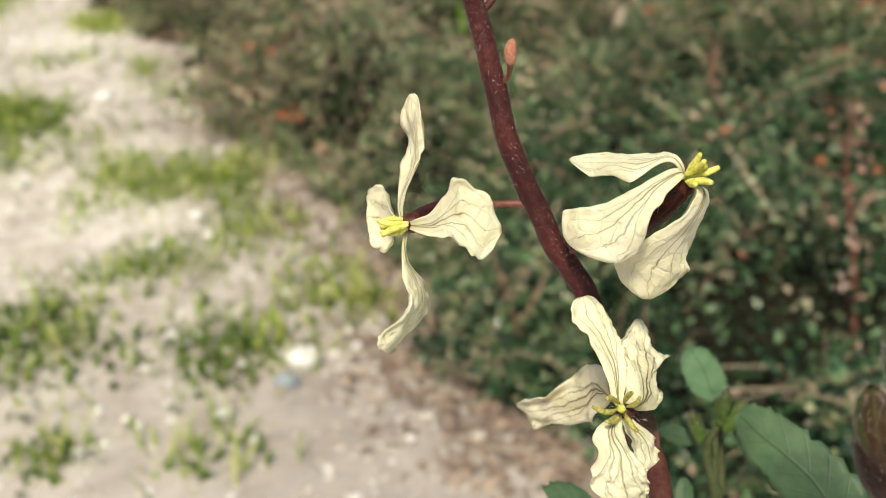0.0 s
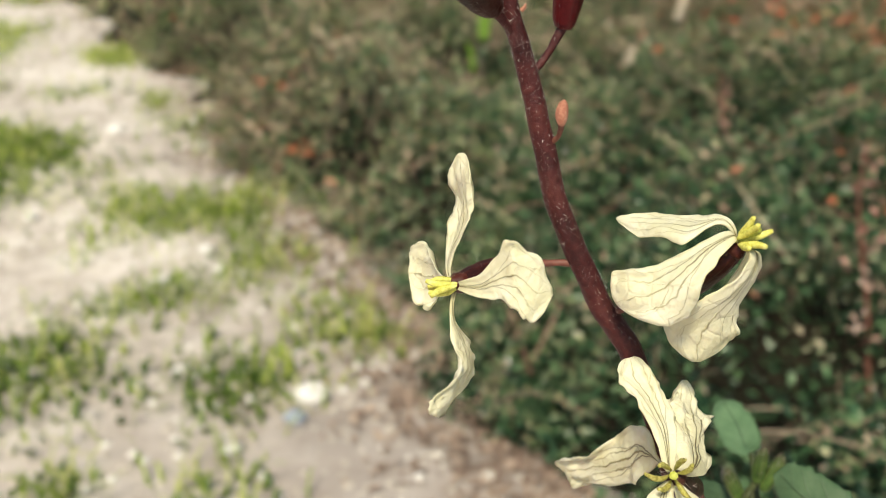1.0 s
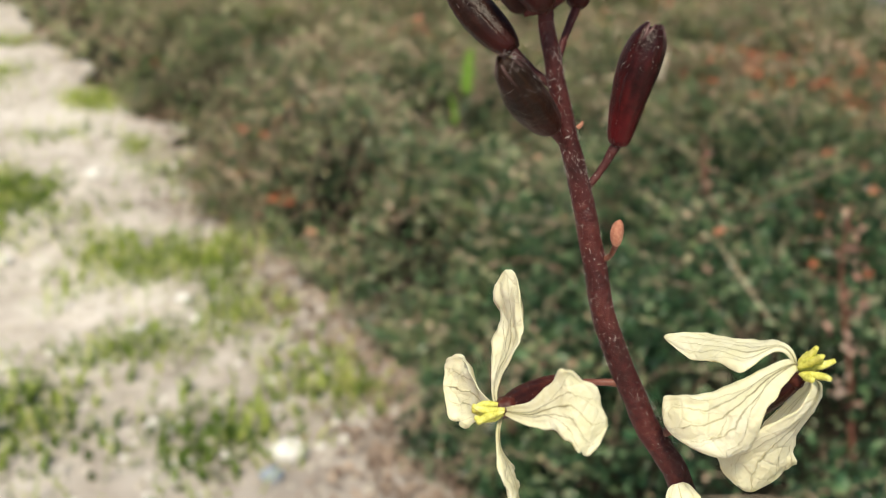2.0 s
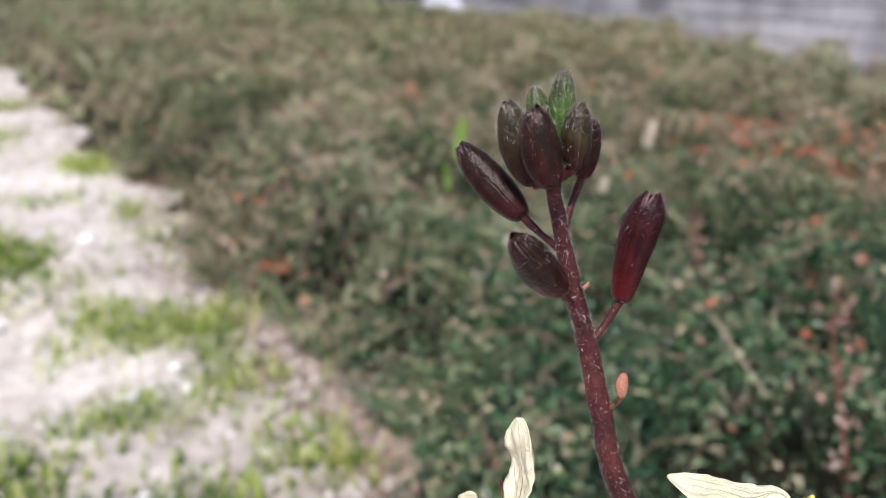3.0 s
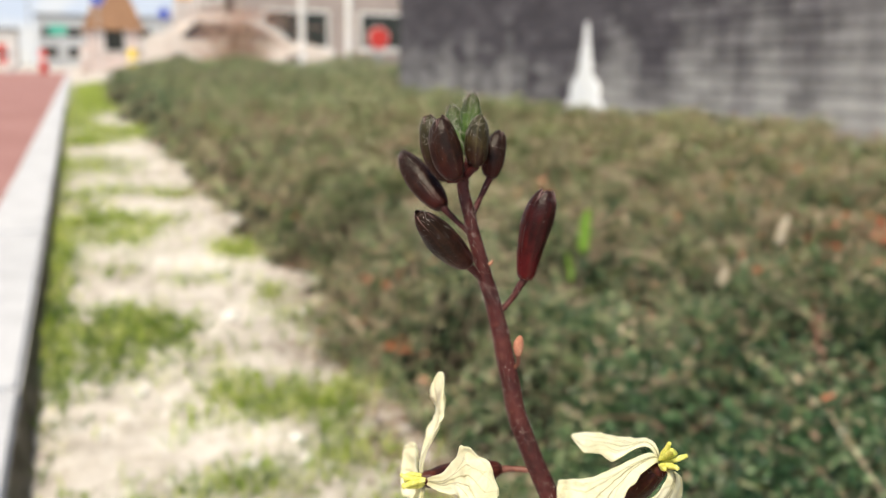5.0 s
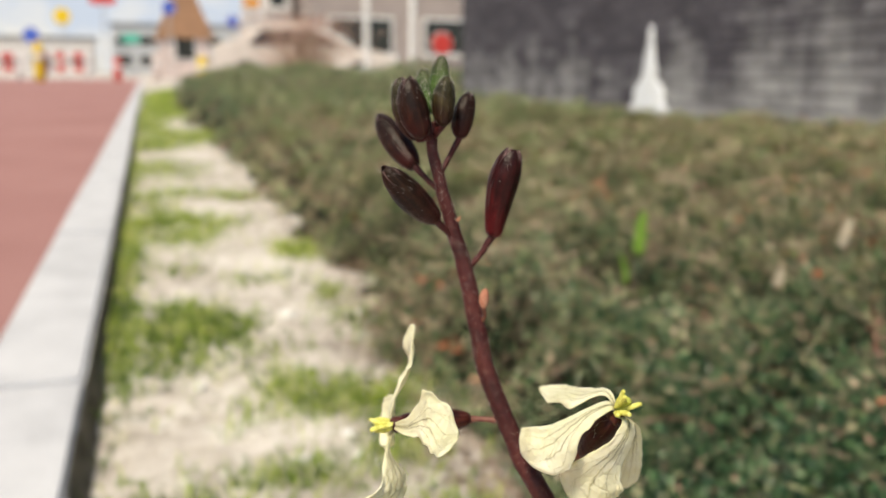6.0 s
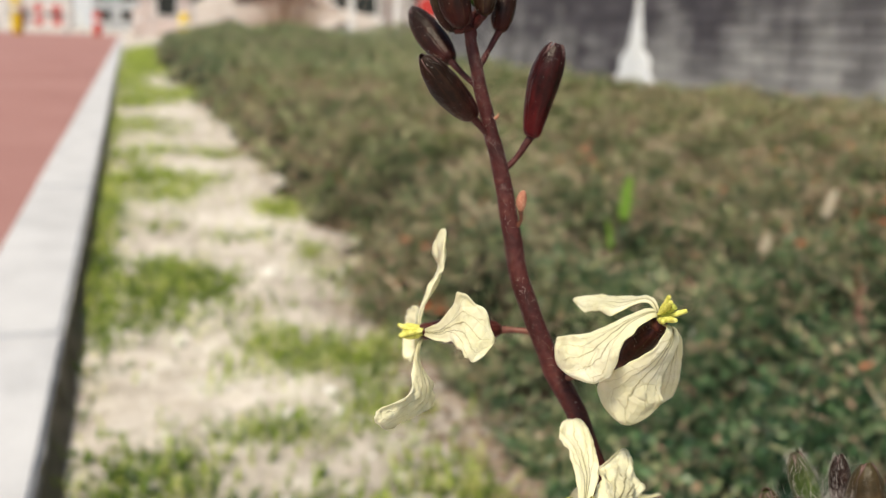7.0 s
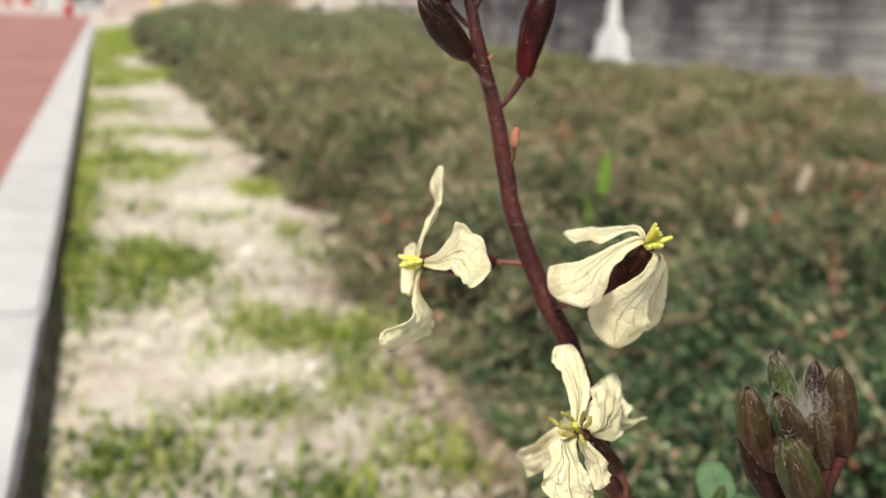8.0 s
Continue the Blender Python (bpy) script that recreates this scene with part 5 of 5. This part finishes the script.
hv, hf = wool((59.0, 29.2, 335.6), (2.6, 2.2, 2.6), 900, 92, 0.0000055)
put("wool", hv, hf, HAIR, plant_two, "white woolly hairs between the buds", smooth=False)

shoot = thing("rocket_shoot", (0.086, 0.062, 0.0), "leafy rocket shoot with toothed blue-green leaves", "plant", "rocket plants")
stalk("stem", shoot, [(86, 62, -5), (86, 63, 150), (85, 64, 260), (83.7, 65.6, 283.1), (83.0, 68.5, 291.9), (84.5, 68.2, 297)], [1.6, 1.4, 1.1, 0.9, 0.7, 0.4], STALK_GREEN, 200, 12, 60, 12)
v, f, uv = sheet(LEAF_A[::-1], 40, 11, -0.12, 0.02, 65, 0.78, 0.22, 0.0003)
put("leaf", v, f, LEAF, shoot, uvs=uv)
v, f, uv = sheet(LEAF_B, 40, 11, -0.2, 0.02, 66, 0.78, 0.16, 0.0003)
put("leaf", v, f, LEAF_PALE, shoot, uvs=uv)
v, f, uv = sheet(LEAF_C, 40, 11, 0.1, 0.02, 67, 0.78, 0.08, 0.0003)
put("leaf", v, f, LEAF, shoot, uvs=uv)
v, f, uv = sheet(LEAF_D, 40, 11, -0.2, 0.02, 68, 0.78, 0.06, 0.0003)
put("leaf", v, f, LEAF, shoot, uvs=uv)
v, f, uv = sheet(LEAF_E, 40, 11, -0.2, 0.02, 69, 0.78, 0.06, 0.0003)
put("leaf", v, f, LEAF, shoot, uvs=uv)
stalk("leaf_stalk", shoot, [(85.2, 63.5, 255), (83.8, 48.7, 285.8), (82.6, 47.4, 297.6)], [0.6, 0.45, 0.4], STALK_GREEN)
stalk("leaf_stalk", shoot, [(84.5, 66, 286), (88.6, 71.1, 291.4), (92.8, 76.2, 292.7)], [0.6, 0.45, 0.4], STALK_GREEN)
stalk("leaf_stalk", shoot, [(85.5, 63, 240), (70.7, 66.2, 269.1), (55.9, 69.4, 294.2)], [0.6, 0.45, 0.4], STALK_GREEN)
stalk("leaf_stalk", shoot, [(83.5, 67, 289), (84.6, 68.6, 293.0), (85.8, 70.2, 293.1)], [0.6, 0.45, 0.4], STALK_GREEN)
stalk("leaf_stalk", shoot, [(85, 64, 262), (78.8, 63.0, 277.2), (72.7, 62.0, 288.3)], [0.6, 0.45, 0.4], STALK_GREEN)
bud(shoot, (83.5, 69.5, 292.5), (82.0, 71.5, 297.5), 2.2, BUD_LEAF, 71, 30)
bud(shoot, (84.3, 68.0, 296.5), (85.5, 68.5, 302.0), 2.0, BUD_LEAF, 72, 30)
bud(shoot, (84.8, 67.2, 295.5), (87.8, 67.0, 300.5), 2.0, BUD_LEAF, 73, 30)

# ---- brick wall behind the shrubs ----
BRICK = wall_material("dark_grey_brick", [(0.3, (0.062, 0.057, 0.070)), (0.5, (0.096, 0.089, 0.108)), (0.7, (0.142, 0.133, 0.157))], 0.7)
MORTAR = wall_material("dark_mortar", [(0.3, (0.065, 0.063, 0.072)), (0.5, (0.09, 0.087, 0.098)), (0.7, (0.12, 0.117, 0.13))], 0.5)
LIME = two_scale("white_lime_crust", (0.80, 0.83, 0.92), (0.88, 0.91, 0.97), (0.92, 0.94, 0.98), 14, 160, 0.9, 0.2, 0.8, 0.004)
wall_east = tagged(block("wall_east", (3.298, -6, -0.15), (3.60, 9.25, 3.2), MORTAR), "dark grey brick wall with pale lime streaks", "wall", kind="structure")


def build_bricks():
    length, high, joint = 0.215, 0.068, 0.010
    proto = block("brick", (3.292, 0, 0), (3.318, length, high), BRICK, wall_east, bevel=0.002)
    home = proto.data
    used, verts, faces = 0, [], []
    corner = np.array([q.co for q in home.vertices])
    shape = [tuple(p.vertices) for p in home.polygons]
    for row in range(0, 38):
        z = -0.02 + row * (high + joint)
        for col in range(-30, 42):
            y = col * (length + joint) + (0.112 if row % 2 else 0.0)
            if y < -4.5 or y + length > 9.26:
                continue
            off = 0.0025 * math.sin(row * 12.9 + col * 7.7)
            if 1 <= row <= 9 and 2.0 < y and used < 299:
                o = proto if used == 0 else proto.copy()
                if used:
                    scene.collection.objects.link(o)
                o.location = (off, y, z)
                used += 1
            elif row > 0:
                k = len(verts) * len(corner)
                verts.append(corner + (off, y, z))
                faces += [tuple(i + k for i in p) for p in shape]
    ob = put("bricks", np.vstack(verts), faces, BRICK, wall_east, smooth=False)
    ob["kind"] = "stuff"


def lime_run(y0, z0, tall, wide, seed, label):
    """Thick white crust that has run down the wall and spread at its foot."""
    rows, n = [], 26
    for i in range(n):
        t = i / (n - 1)
        w = wide * float(np.interp(t, (0, 0.12, 0.28, 0.4, 0.52, 0.7, 0.88, 1.0), (0.80, 0.92, 0.84, 0.62, 0.34, 0.22, 0.15, 0.03)))
        for j in range(13):
            s = 2 * j / 12 - 1
            e = 1 + 0.40 * noise.noise(Vector((t * 9, s * 2, seed)))
            rows.append((3.288 - 0.016 * (1 - s * s) * (1 - 0.6 * t) - 0.004 * noise.noise(Vector((t * 14, s * 6, seed + 5))), y0 + s * w / 2 * e, z0 + tall * t))
    faces = [(i * 13 + j, i * 13 + j + 1, (i + 1) * 13 + j + 1, (i + 1) * 13 + j) for i in range(n - 1) for j in range(12)]
    m = len(rows)
    back = [(3.294, y, z) for _, y, z in rows]
    faces += [(d + m, c + m, b + m, a + m) for a, b, c, d in list(faces)]
    rim = list(range(13)) + [i * 13 + 12 for i in range(1, n)] + [(n - 1) * 13 + j for j in range(11, -1, -1)] + [i * 13 for i in range(n - 2, 0, -1)]
    faces += [(a, a + m, b + m, b) for a, b in zip(rim, rim[1:] + rim[:1])]
    return tagged(put("lime_stain", rows + back, faces, LIME), label, "wall stain")


build_bricks()
lime_run(5.38, 0.02, 0.70, 0.54, 4, "white cone-shaped lime crust at the foot of a brick wall")

# ---- far street ----
def plain(name, col, rough=0.6, spec=0.4, amount=0.15):
    lo, hi = tuple(c * (1 - amount) for c in col), tuple(min(1, c * (1 + amount)) for c in col)
    return two_scale(name, lo, col, hi, 1.5, 14, rough, spec, 0.1, 0.001)


WHITE_PAINT, RED_PAINT, YELLOW_PAINT = plain("white_paint", (0.75, 0.75, 0.76)), plain("red_paint", (0.60, 0.05, 0.045)), plain("yellow_paint", (0.75, 0.52, 0.03))
BLUE_PAINT, GREEN_PAINT, ORANGE_PAINT = plain("blue_paint", (0.05, 0.12, 0.55)), plain("teal_paint", (0.06, 0.45, 0.36)), plain("orange_paint", (0.72, 0.30, 0.05))
METAL, TYRE = plain("grey_metal", (0.42, 0.43, 0.45), 0.4), plain("black_rubber", (0.025, 0.025, 0.025))
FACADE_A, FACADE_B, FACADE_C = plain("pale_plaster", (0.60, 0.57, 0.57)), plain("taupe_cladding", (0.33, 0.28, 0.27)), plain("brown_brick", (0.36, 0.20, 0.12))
FACADE_D, ROSE = plain("hazy_grey_plaster", (0.46, 0.48, 0.52)), plain("rose_plaster", (0.62, 0.52, 0.50))
ROOF = plain("dark_roof", (0.10, 0.10, 0.11))
BEIGE_PAINT = plain("beige_paint", (0.60, 0.54, 0.51))
GLASS, _b = material("dark_window_glass", 0.08, 0.3)
_b.inputs["Base Color"].default_value = (0.02, 0.024, 0.028, 1)
LENS, _b = material("headlight_glass", 0.1, 0.8)
_b.inputs["Base Color"].default_value = (0.85, 0.87, 0.90, 1)


def round_disc(parent, name, c, r, mat, thick=0.03, sides=20, label=""):
    x, y, z = c
    v = [(x + r * math.cos(a * 2 * math.pi / sides), y + d, z + r * math.sin(a * 2 * math.pi / sides)) for d in (-thick / 2, thick / 2) for a in range(sides)]
    f = [tuple(range(sides)), tuple(range(2 * sides - 1, sides - 1, -1))] + [(a, a + sides, (a + 1) % sides + sides, (a + 1) % sides) for a in range(sides)]
    return put(name, v, f, mat, parent, label, smooth=False)


def sign_post(x, y, z, r, mat, label, square=False):
    t = thing("road_sign", (x, y, 0), label, "road sign")
    v, f = tube([(x, y + 0.04, -0.05), (x, y + 0.04, z * 0.5), (x, y + 0.04, z + r * 0.8)], [0.035] * 3, 6, 8)
    put("post", v, f, METAL, t)
    if square:
        block("panel", (x - r, y - 0.02, z - r * 0.6), (x + r, y + 0.01, z + r * 0.6), mat, t, bevel=0.01)
    else:
        p = round_disc(t, "panel", (x, y, z), r, mat)
        round_disc(p, "rim", (x, y + 0.01, z), r * 1.08, WHITE_PAINT, 0.02)


for x, y, z, r, mat, label, square in ((-3.45, 45.0, 2.84, 0.36, YELLOW_PAINT, "round yellow road sign on a grey post", False), (-4.75, 44.5, 1.95, 0.34, BLUE_PAINT, "round blue road sign on a grey post", False),
                                       (1.20, 43.4, 3.25, 0.30, BLUE_PAINT, "round blue road sign on a grey post", False), (-1.65, 44.2, 3.70, 0.55, RED_PAINT, "red rectangular sign on a grey post", True),
                                       (-0.49, 43.7, 1.85, 0.36, GREEN_PAINT, "teal rectangular sign on a grey post", True), (2.45, 26.4, 1.80, 0.16, BLUE_PAINT, "small round blue sign on a grey post", False),
                                       (2.97, 26.2, 1.42, 0.20, ORANGE_PAINT, "small orange sign on a grey post", True), (3.02, 26.6, 2.35, 0.22, ORANGE_PAINT, "orange sign on a grey post", True),
                                       (4.50, 13.6, 0.85, 0.17, RED_PAINT, "round red sign near the end of the wall", False)):
    sign_post(x, y, z, r, mat, label, square)


def barrier(x, y, wide, label):
    t = thing("road_barrier", (x, y, 0), label, "barrier")
    for s in (-0.4, 0.4):
        block("leg", (x + s * wide - 0.04, y - 0.25, 0.0), (x + s * wide + 0.04, y + 0.25, 0.9), METAL, t)
    for z in (0.35, 0.75):
        n = 6
        for i in range(n):
            a = x - wide / 2 + wide * i / n
            block("stripe", (a, y - 0.29, z), (a + wide / n, y - 0.26, z + 0.25), RED_PAINT if i % 2 == 0 else WHITE_PAINT, t)


barrier(-2.55, 33.5, 1.7, "red and white road-works barrier on the street")
barrier(-5.2, 36.0, 2.2, "red and white road-works barrier on the street")


def beacon(x, y, mat, tall, label):
    t = thing("street_bollard", (x, y, 0), label, "bollard")
    v, f = tube([(x, y, 0), (x, y, tall * 0.7), (x, y, tall)], [0.16, 0.15, 0.10], 8, 12)
    put("body", v, f, mat, t)
    v, f = tube([(x, y, tall * 0.55), (x, y, tall * 0.68)], [0.17, 0.165], 3, 12)
    put("band", v, f, WHITE_PAINT, t)


for x, y, mat, tall, label in ((-3.35, 33.0, YELLOW_PAINT, 1.35, "yellow street bollard with a white band"), (-0.95, 36.0, RED_PAINT, 0.9, "red street bollard with a white band"),
                               (0.45, 36.0, ROSE, 1.1, "red street bollard with a white band"), (1.55, 26.0, YELLOW_PAINT, 0.8, "yellow street bollard with a white band"),
                               (1.95, 23.0, WHITE_PAINT, 0.75, "white street bollard with a white band")):
    beacon(x, y, mat, tall, label)


def house(name, lo, hi, mat, label, cols, rows, first, high):
    """A building with its walls, roof edge, and framed windows in its street front."""
    t = thing(name, ((lo[0] + hi[0]) / 2, lo[1], 0), label, "building")
    block("wall", lo, hi, mat, t)
    block("roof", (lo[0] - 0.2, lo[1] - 0.2, hi[2]), (hi[0] + 0.2, hi[1] + 0.2, hi[2] + 0.3), ROOF, t)
    step = (hi[0] - lo[0]) / cols
    for r in range(rows):
        for c in range(cols):
            x0, z0 = lo[0] + c * step + step * 0.16, first + r * high
            x1, z1 = x0 + step * 0.68, z0 + high * 0.55
            w = block("window", (x0, lo[1] - 0.05, z0), (x1, lo[1] + 0.02, z1), WHITE_PAINT, t)
            block("pane", (x0 + 0.08, lo[1] - 0.065, z0 + 0.08), (x1 - 0.08, lo[1] - 0.04, z1 - 0.08), GLASS, w)
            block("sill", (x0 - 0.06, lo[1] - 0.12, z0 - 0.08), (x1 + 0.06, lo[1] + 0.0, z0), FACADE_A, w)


house("apartment_building", (5.35, 30.0, -0.1), (12.0, 38.0, 9.5), FACADE_B, "taupe apartment building with dark wide windows", 2, 3, 1.0, 2.3)
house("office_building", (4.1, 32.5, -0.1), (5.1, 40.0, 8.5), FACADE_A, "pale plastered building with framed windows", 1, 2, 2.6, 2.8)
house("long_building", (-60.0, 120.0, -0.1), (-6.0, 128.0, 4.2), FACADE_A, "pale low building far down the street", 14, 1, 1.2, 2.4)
house("far_building", (-4.0, 130.0, -0.1), (14.0, 140.0, 6.5), FACADE_D, "hazy grey building far down the street", 6, 2, 1.2, 2.6)


def gable_house(x0, x1, y0, y1, eaves, ridge, label):
    """A brick house with a pitched roof, its gable to the street."""
    t = thing("gable_house", ((x0 + x1) / 2, y0, 0), label, "building")
    block("wall", (x0, y0, -0.1), (x1, y1, eaves), ROSE, t)
    xm = (x0 + x1) / 2
    verts = [(x, y, z) for y in (y0 - 0.2, y1 + 0.2) for x, z in ((x0 - 0.3, eaves - 0.1), (x1 + 0.3, eaves - 0.1), (xm, ridge))]
    put("roof", verts, [(0, 1, 2), (5, 4, 3), (0, 2, 5, 3), (1, 4, 5, 2), (0, 3, 4, 1)], FACADE_C, t, "orange-brown tiled roof", smooth=False)
    w = block("window", (xm - 0.6, y0 - 0.05, 1.0), (xm + 0.6, y0 + 0.02, 2.3), WHITE_PAINT, t)
    block("pane", (xm - 0.5, y0 - 0.07, 1.1), (xm + 0.5, y0 - 0.04, 2.2), GLASS, w)


gable_house(0.9, 3.5, 52.0, 60.0, 2.3, 6.0, "pale plastered house with a steep orange-brown roof")
low_wall = thing("garden_wall", (4.2, 28.0, 0), "low pale pinkish garden wall before the buildings", "wall")
block("body", (3.5, 28.0, -0.05), (6.0, 28.3, 1.45), ROSE, low_wall)
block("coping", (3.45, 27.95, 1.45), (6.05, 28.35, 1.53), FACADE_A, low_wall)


def car(x, y, turn, label):
    """A parked car, built with its nose towards -y and then turned about it."""
    t = thing("parked_car", (0, 0, 0), label, "car")
    prof = [(0.0, 0.35), (-0.05, 0.72), (0.25, 0.84), (0.98, 0.98), (1.80, 1.42), (2.3, 1.47), (3.1, 1.45), (3.75, 1.08), (4.15, 0.98), (4.25, 0.4)]
    n = len(prof)
    verts = []
    for s in (-1, -0.92, 0.92, 1):
        k = 0.05 if abs(s) == 1 else 0.0
        verts += [(s * 0.86 * (1 - 0.18 * max(0, z - 0.9)), a, z - k) for a, z in prof]
    faces = [(r * n + i, r * n + i + 1, (r + 1) * n + i + 1, (r + 1) * n + i) for r in range(3) for i in range(n - 1)]
    faces += [tuple(range(n - 1, -1, -1)), tuple(range(3 * n, 4 * n))]
    put("body", verts, faces, BEIGE_PAINT, t, smooth=False)

    def pane(name, corners, out):
        put(name, corners + [tuple(np.array(q) - np.array(out)) for q in corners],
            [(0, 1, 2, 3), (7, 6, 5, 4), (0, 4, 5, 1), (1, 5, 6, 2), (2, 6, 7, 3), (3, 7, 4, 0)], GLASS, t, smooth=False)

    pane("windscreen", [(-0.64, 1.04, 1.03), (0.64, 1.04, 1.03), (0.58, 1.72, 1.395), (-0.58, 1.72, 1.395)], (0, 0.04, -0.03))
    for s in (-1, 1):
        # pillars painted white in place of the sun's reflection on the windscreen
        v, f = tube([(s * 0.83, 0.98, 1.0), (s * 0.80, 1.4, 1.23), (s * 0.77, 1.82, 1.44)], [0.05, 0.05, 0.05], 6, 8)
        put("pillar", v, f, WHITE_PAINT, t, "windscreen pillar, white for the sun glint on the glass")
        pane("side_window", [(s * 0.855, 1.30, 0.98), (s * 0.855, 2.25, 0.98), (s * 0.80, 2.25, 1.34), (s * 0.80, 1.86, 1.34)], (s * 0.05, 0, 0))
        pane("side_window", [(s * 0.855, 2.33, 0.98), (s * 0.855, 3.35, 0.98), (s * 0.80, 3.05, 1.34), (s * 0.80, 2.33, 1.34)], (s * 0.05, 0, 0))
        round_disc(t, "headlight", (s * 0.6, -0.06, 0.66), 0.13, LENS, 0.06)
        for a in (0.8, 3.4):
            v, f = tube([(s * 0.70, a, 0.32), (s * 0.88, a, 0.32)], [0.32, 0.32], 2, 18)
            w = put("wheel", v, f, TYRE, t)
            v, f = tube([(s * 0.86, a, 0.32), (s * 0.895, a, 0.32)], [0.2, 0.2], 2, 14)
            put("rim", v, f, METAL, w)
    block("bumper", (-0.84, -0.1, 0.28), (0.84, 0.0, 0.52), ROOF, t, bevel=0.03)
    t.matrix_world = pose(x, y, 0.02, 0, 0, turn)


car(5.75, 21.5, 82, "beige car parked beyond the shrubs, sun glint painted on its pillars")


def lamp_post(x, y, label):
    t = thing("lamp_post", (x, y, 0), label, "lamp post")
    v, f = tube([(x, y, 0), (x, y, 2.5), (x, y, 5.0)], [0.07, 0.06, 0.05], 8, 10)
    put("pole", v, f, WHITE_PAINT, t)
    v, f = tube([(x, y, 5.0), (x + 0.02, y, 5.2), (x + 0.02, y, 5.3)], [0.16, 0.18, 0.06], 6, 12)
    put("lamp_head", v, f, METAL, t)


def dry_bush(x, y, tall, wide, label):
    """A loose bush of bare pale twigs with a few withered leaves."""
    t = thing("dry_bush", (x, y, 0), label, "bush")
    g = np.random.default_rng(44)
    verts, faces = [], []
    for _ in range(170):
        a, r = g.uniform(0, 6.28), wide / 2 * g.uniform(0.1, 1.0) ** 0.7
        tip = np.array((x + r * math.cos(a), y + r * math.sin(a) * 0.6, tall * g.uniform(0.55, 1.05) * (1 - 0.35 * (r / wide * 2) ** 2)))
        root = np.array((x + g.normal(0, 0.06), y + g.normal(0, 0.06), 0.0))
        v, f = tube([root, root * 0.55 + tip * 0.45 + (0, 0, 0.12), tip], [0.012, 0.008, 0.003], 6, 4)
        k = len(verts)
        verts += list(v)
        faces += [tuple(i + k for i in q) for q in f]
    put("brushwood", verts, faces, TWIG, t, "thin pale bare twigs")
    pts = np.stack([x + g.normal(0, wide * 0.28, 3400), y + g.normal(0, wide * 0.17, 3400), tall * (0.30 + 0.70 * g.uniform(0, 1, 3400) ** 0.8)], 1)
    v, f = small_leaves(pts, 0.045, g, 0.02, 0.3)
    put("leaves", v, f, WITHERED, t, "withered pinkish-beige leaves", smooth=False)


dry_bush(2.85, 17.0, 1.45, 1.9, "pale dry bush with bare twigs beyond the shrubs")
lamp_post(4.62, 19.2, "white street lamp post near the parked car")
lamp_post(5.66, 19.2, "white street lamp post near the parked car")


def build_backdrop():
    """Pale bright overcast sky beyond the street, with soft clouds."""
    m, b = material("hazy_sky", 1.0, 0.0)
    col = ramp(m, noisy(m, 0.02, 4), [(0.4, (0.50, 0.62, 0.86)), (0.6, (0.72, 0.77, 0.86))])
    b.inputs["Base Color"].default_value = (0, 0, 0, 1)
    ln(m, col, b.inputs["Emission Color"])
    b.inputs["Emission Strength"].default_value = 1.0
    sky_back = block("backdrop", (-320, 460, -5), (320, 462, 190), m)
    return tagged(sky_back, "pale blue-white hazy sky beyond the street", "sky", kind="structure")


build_backdrop()
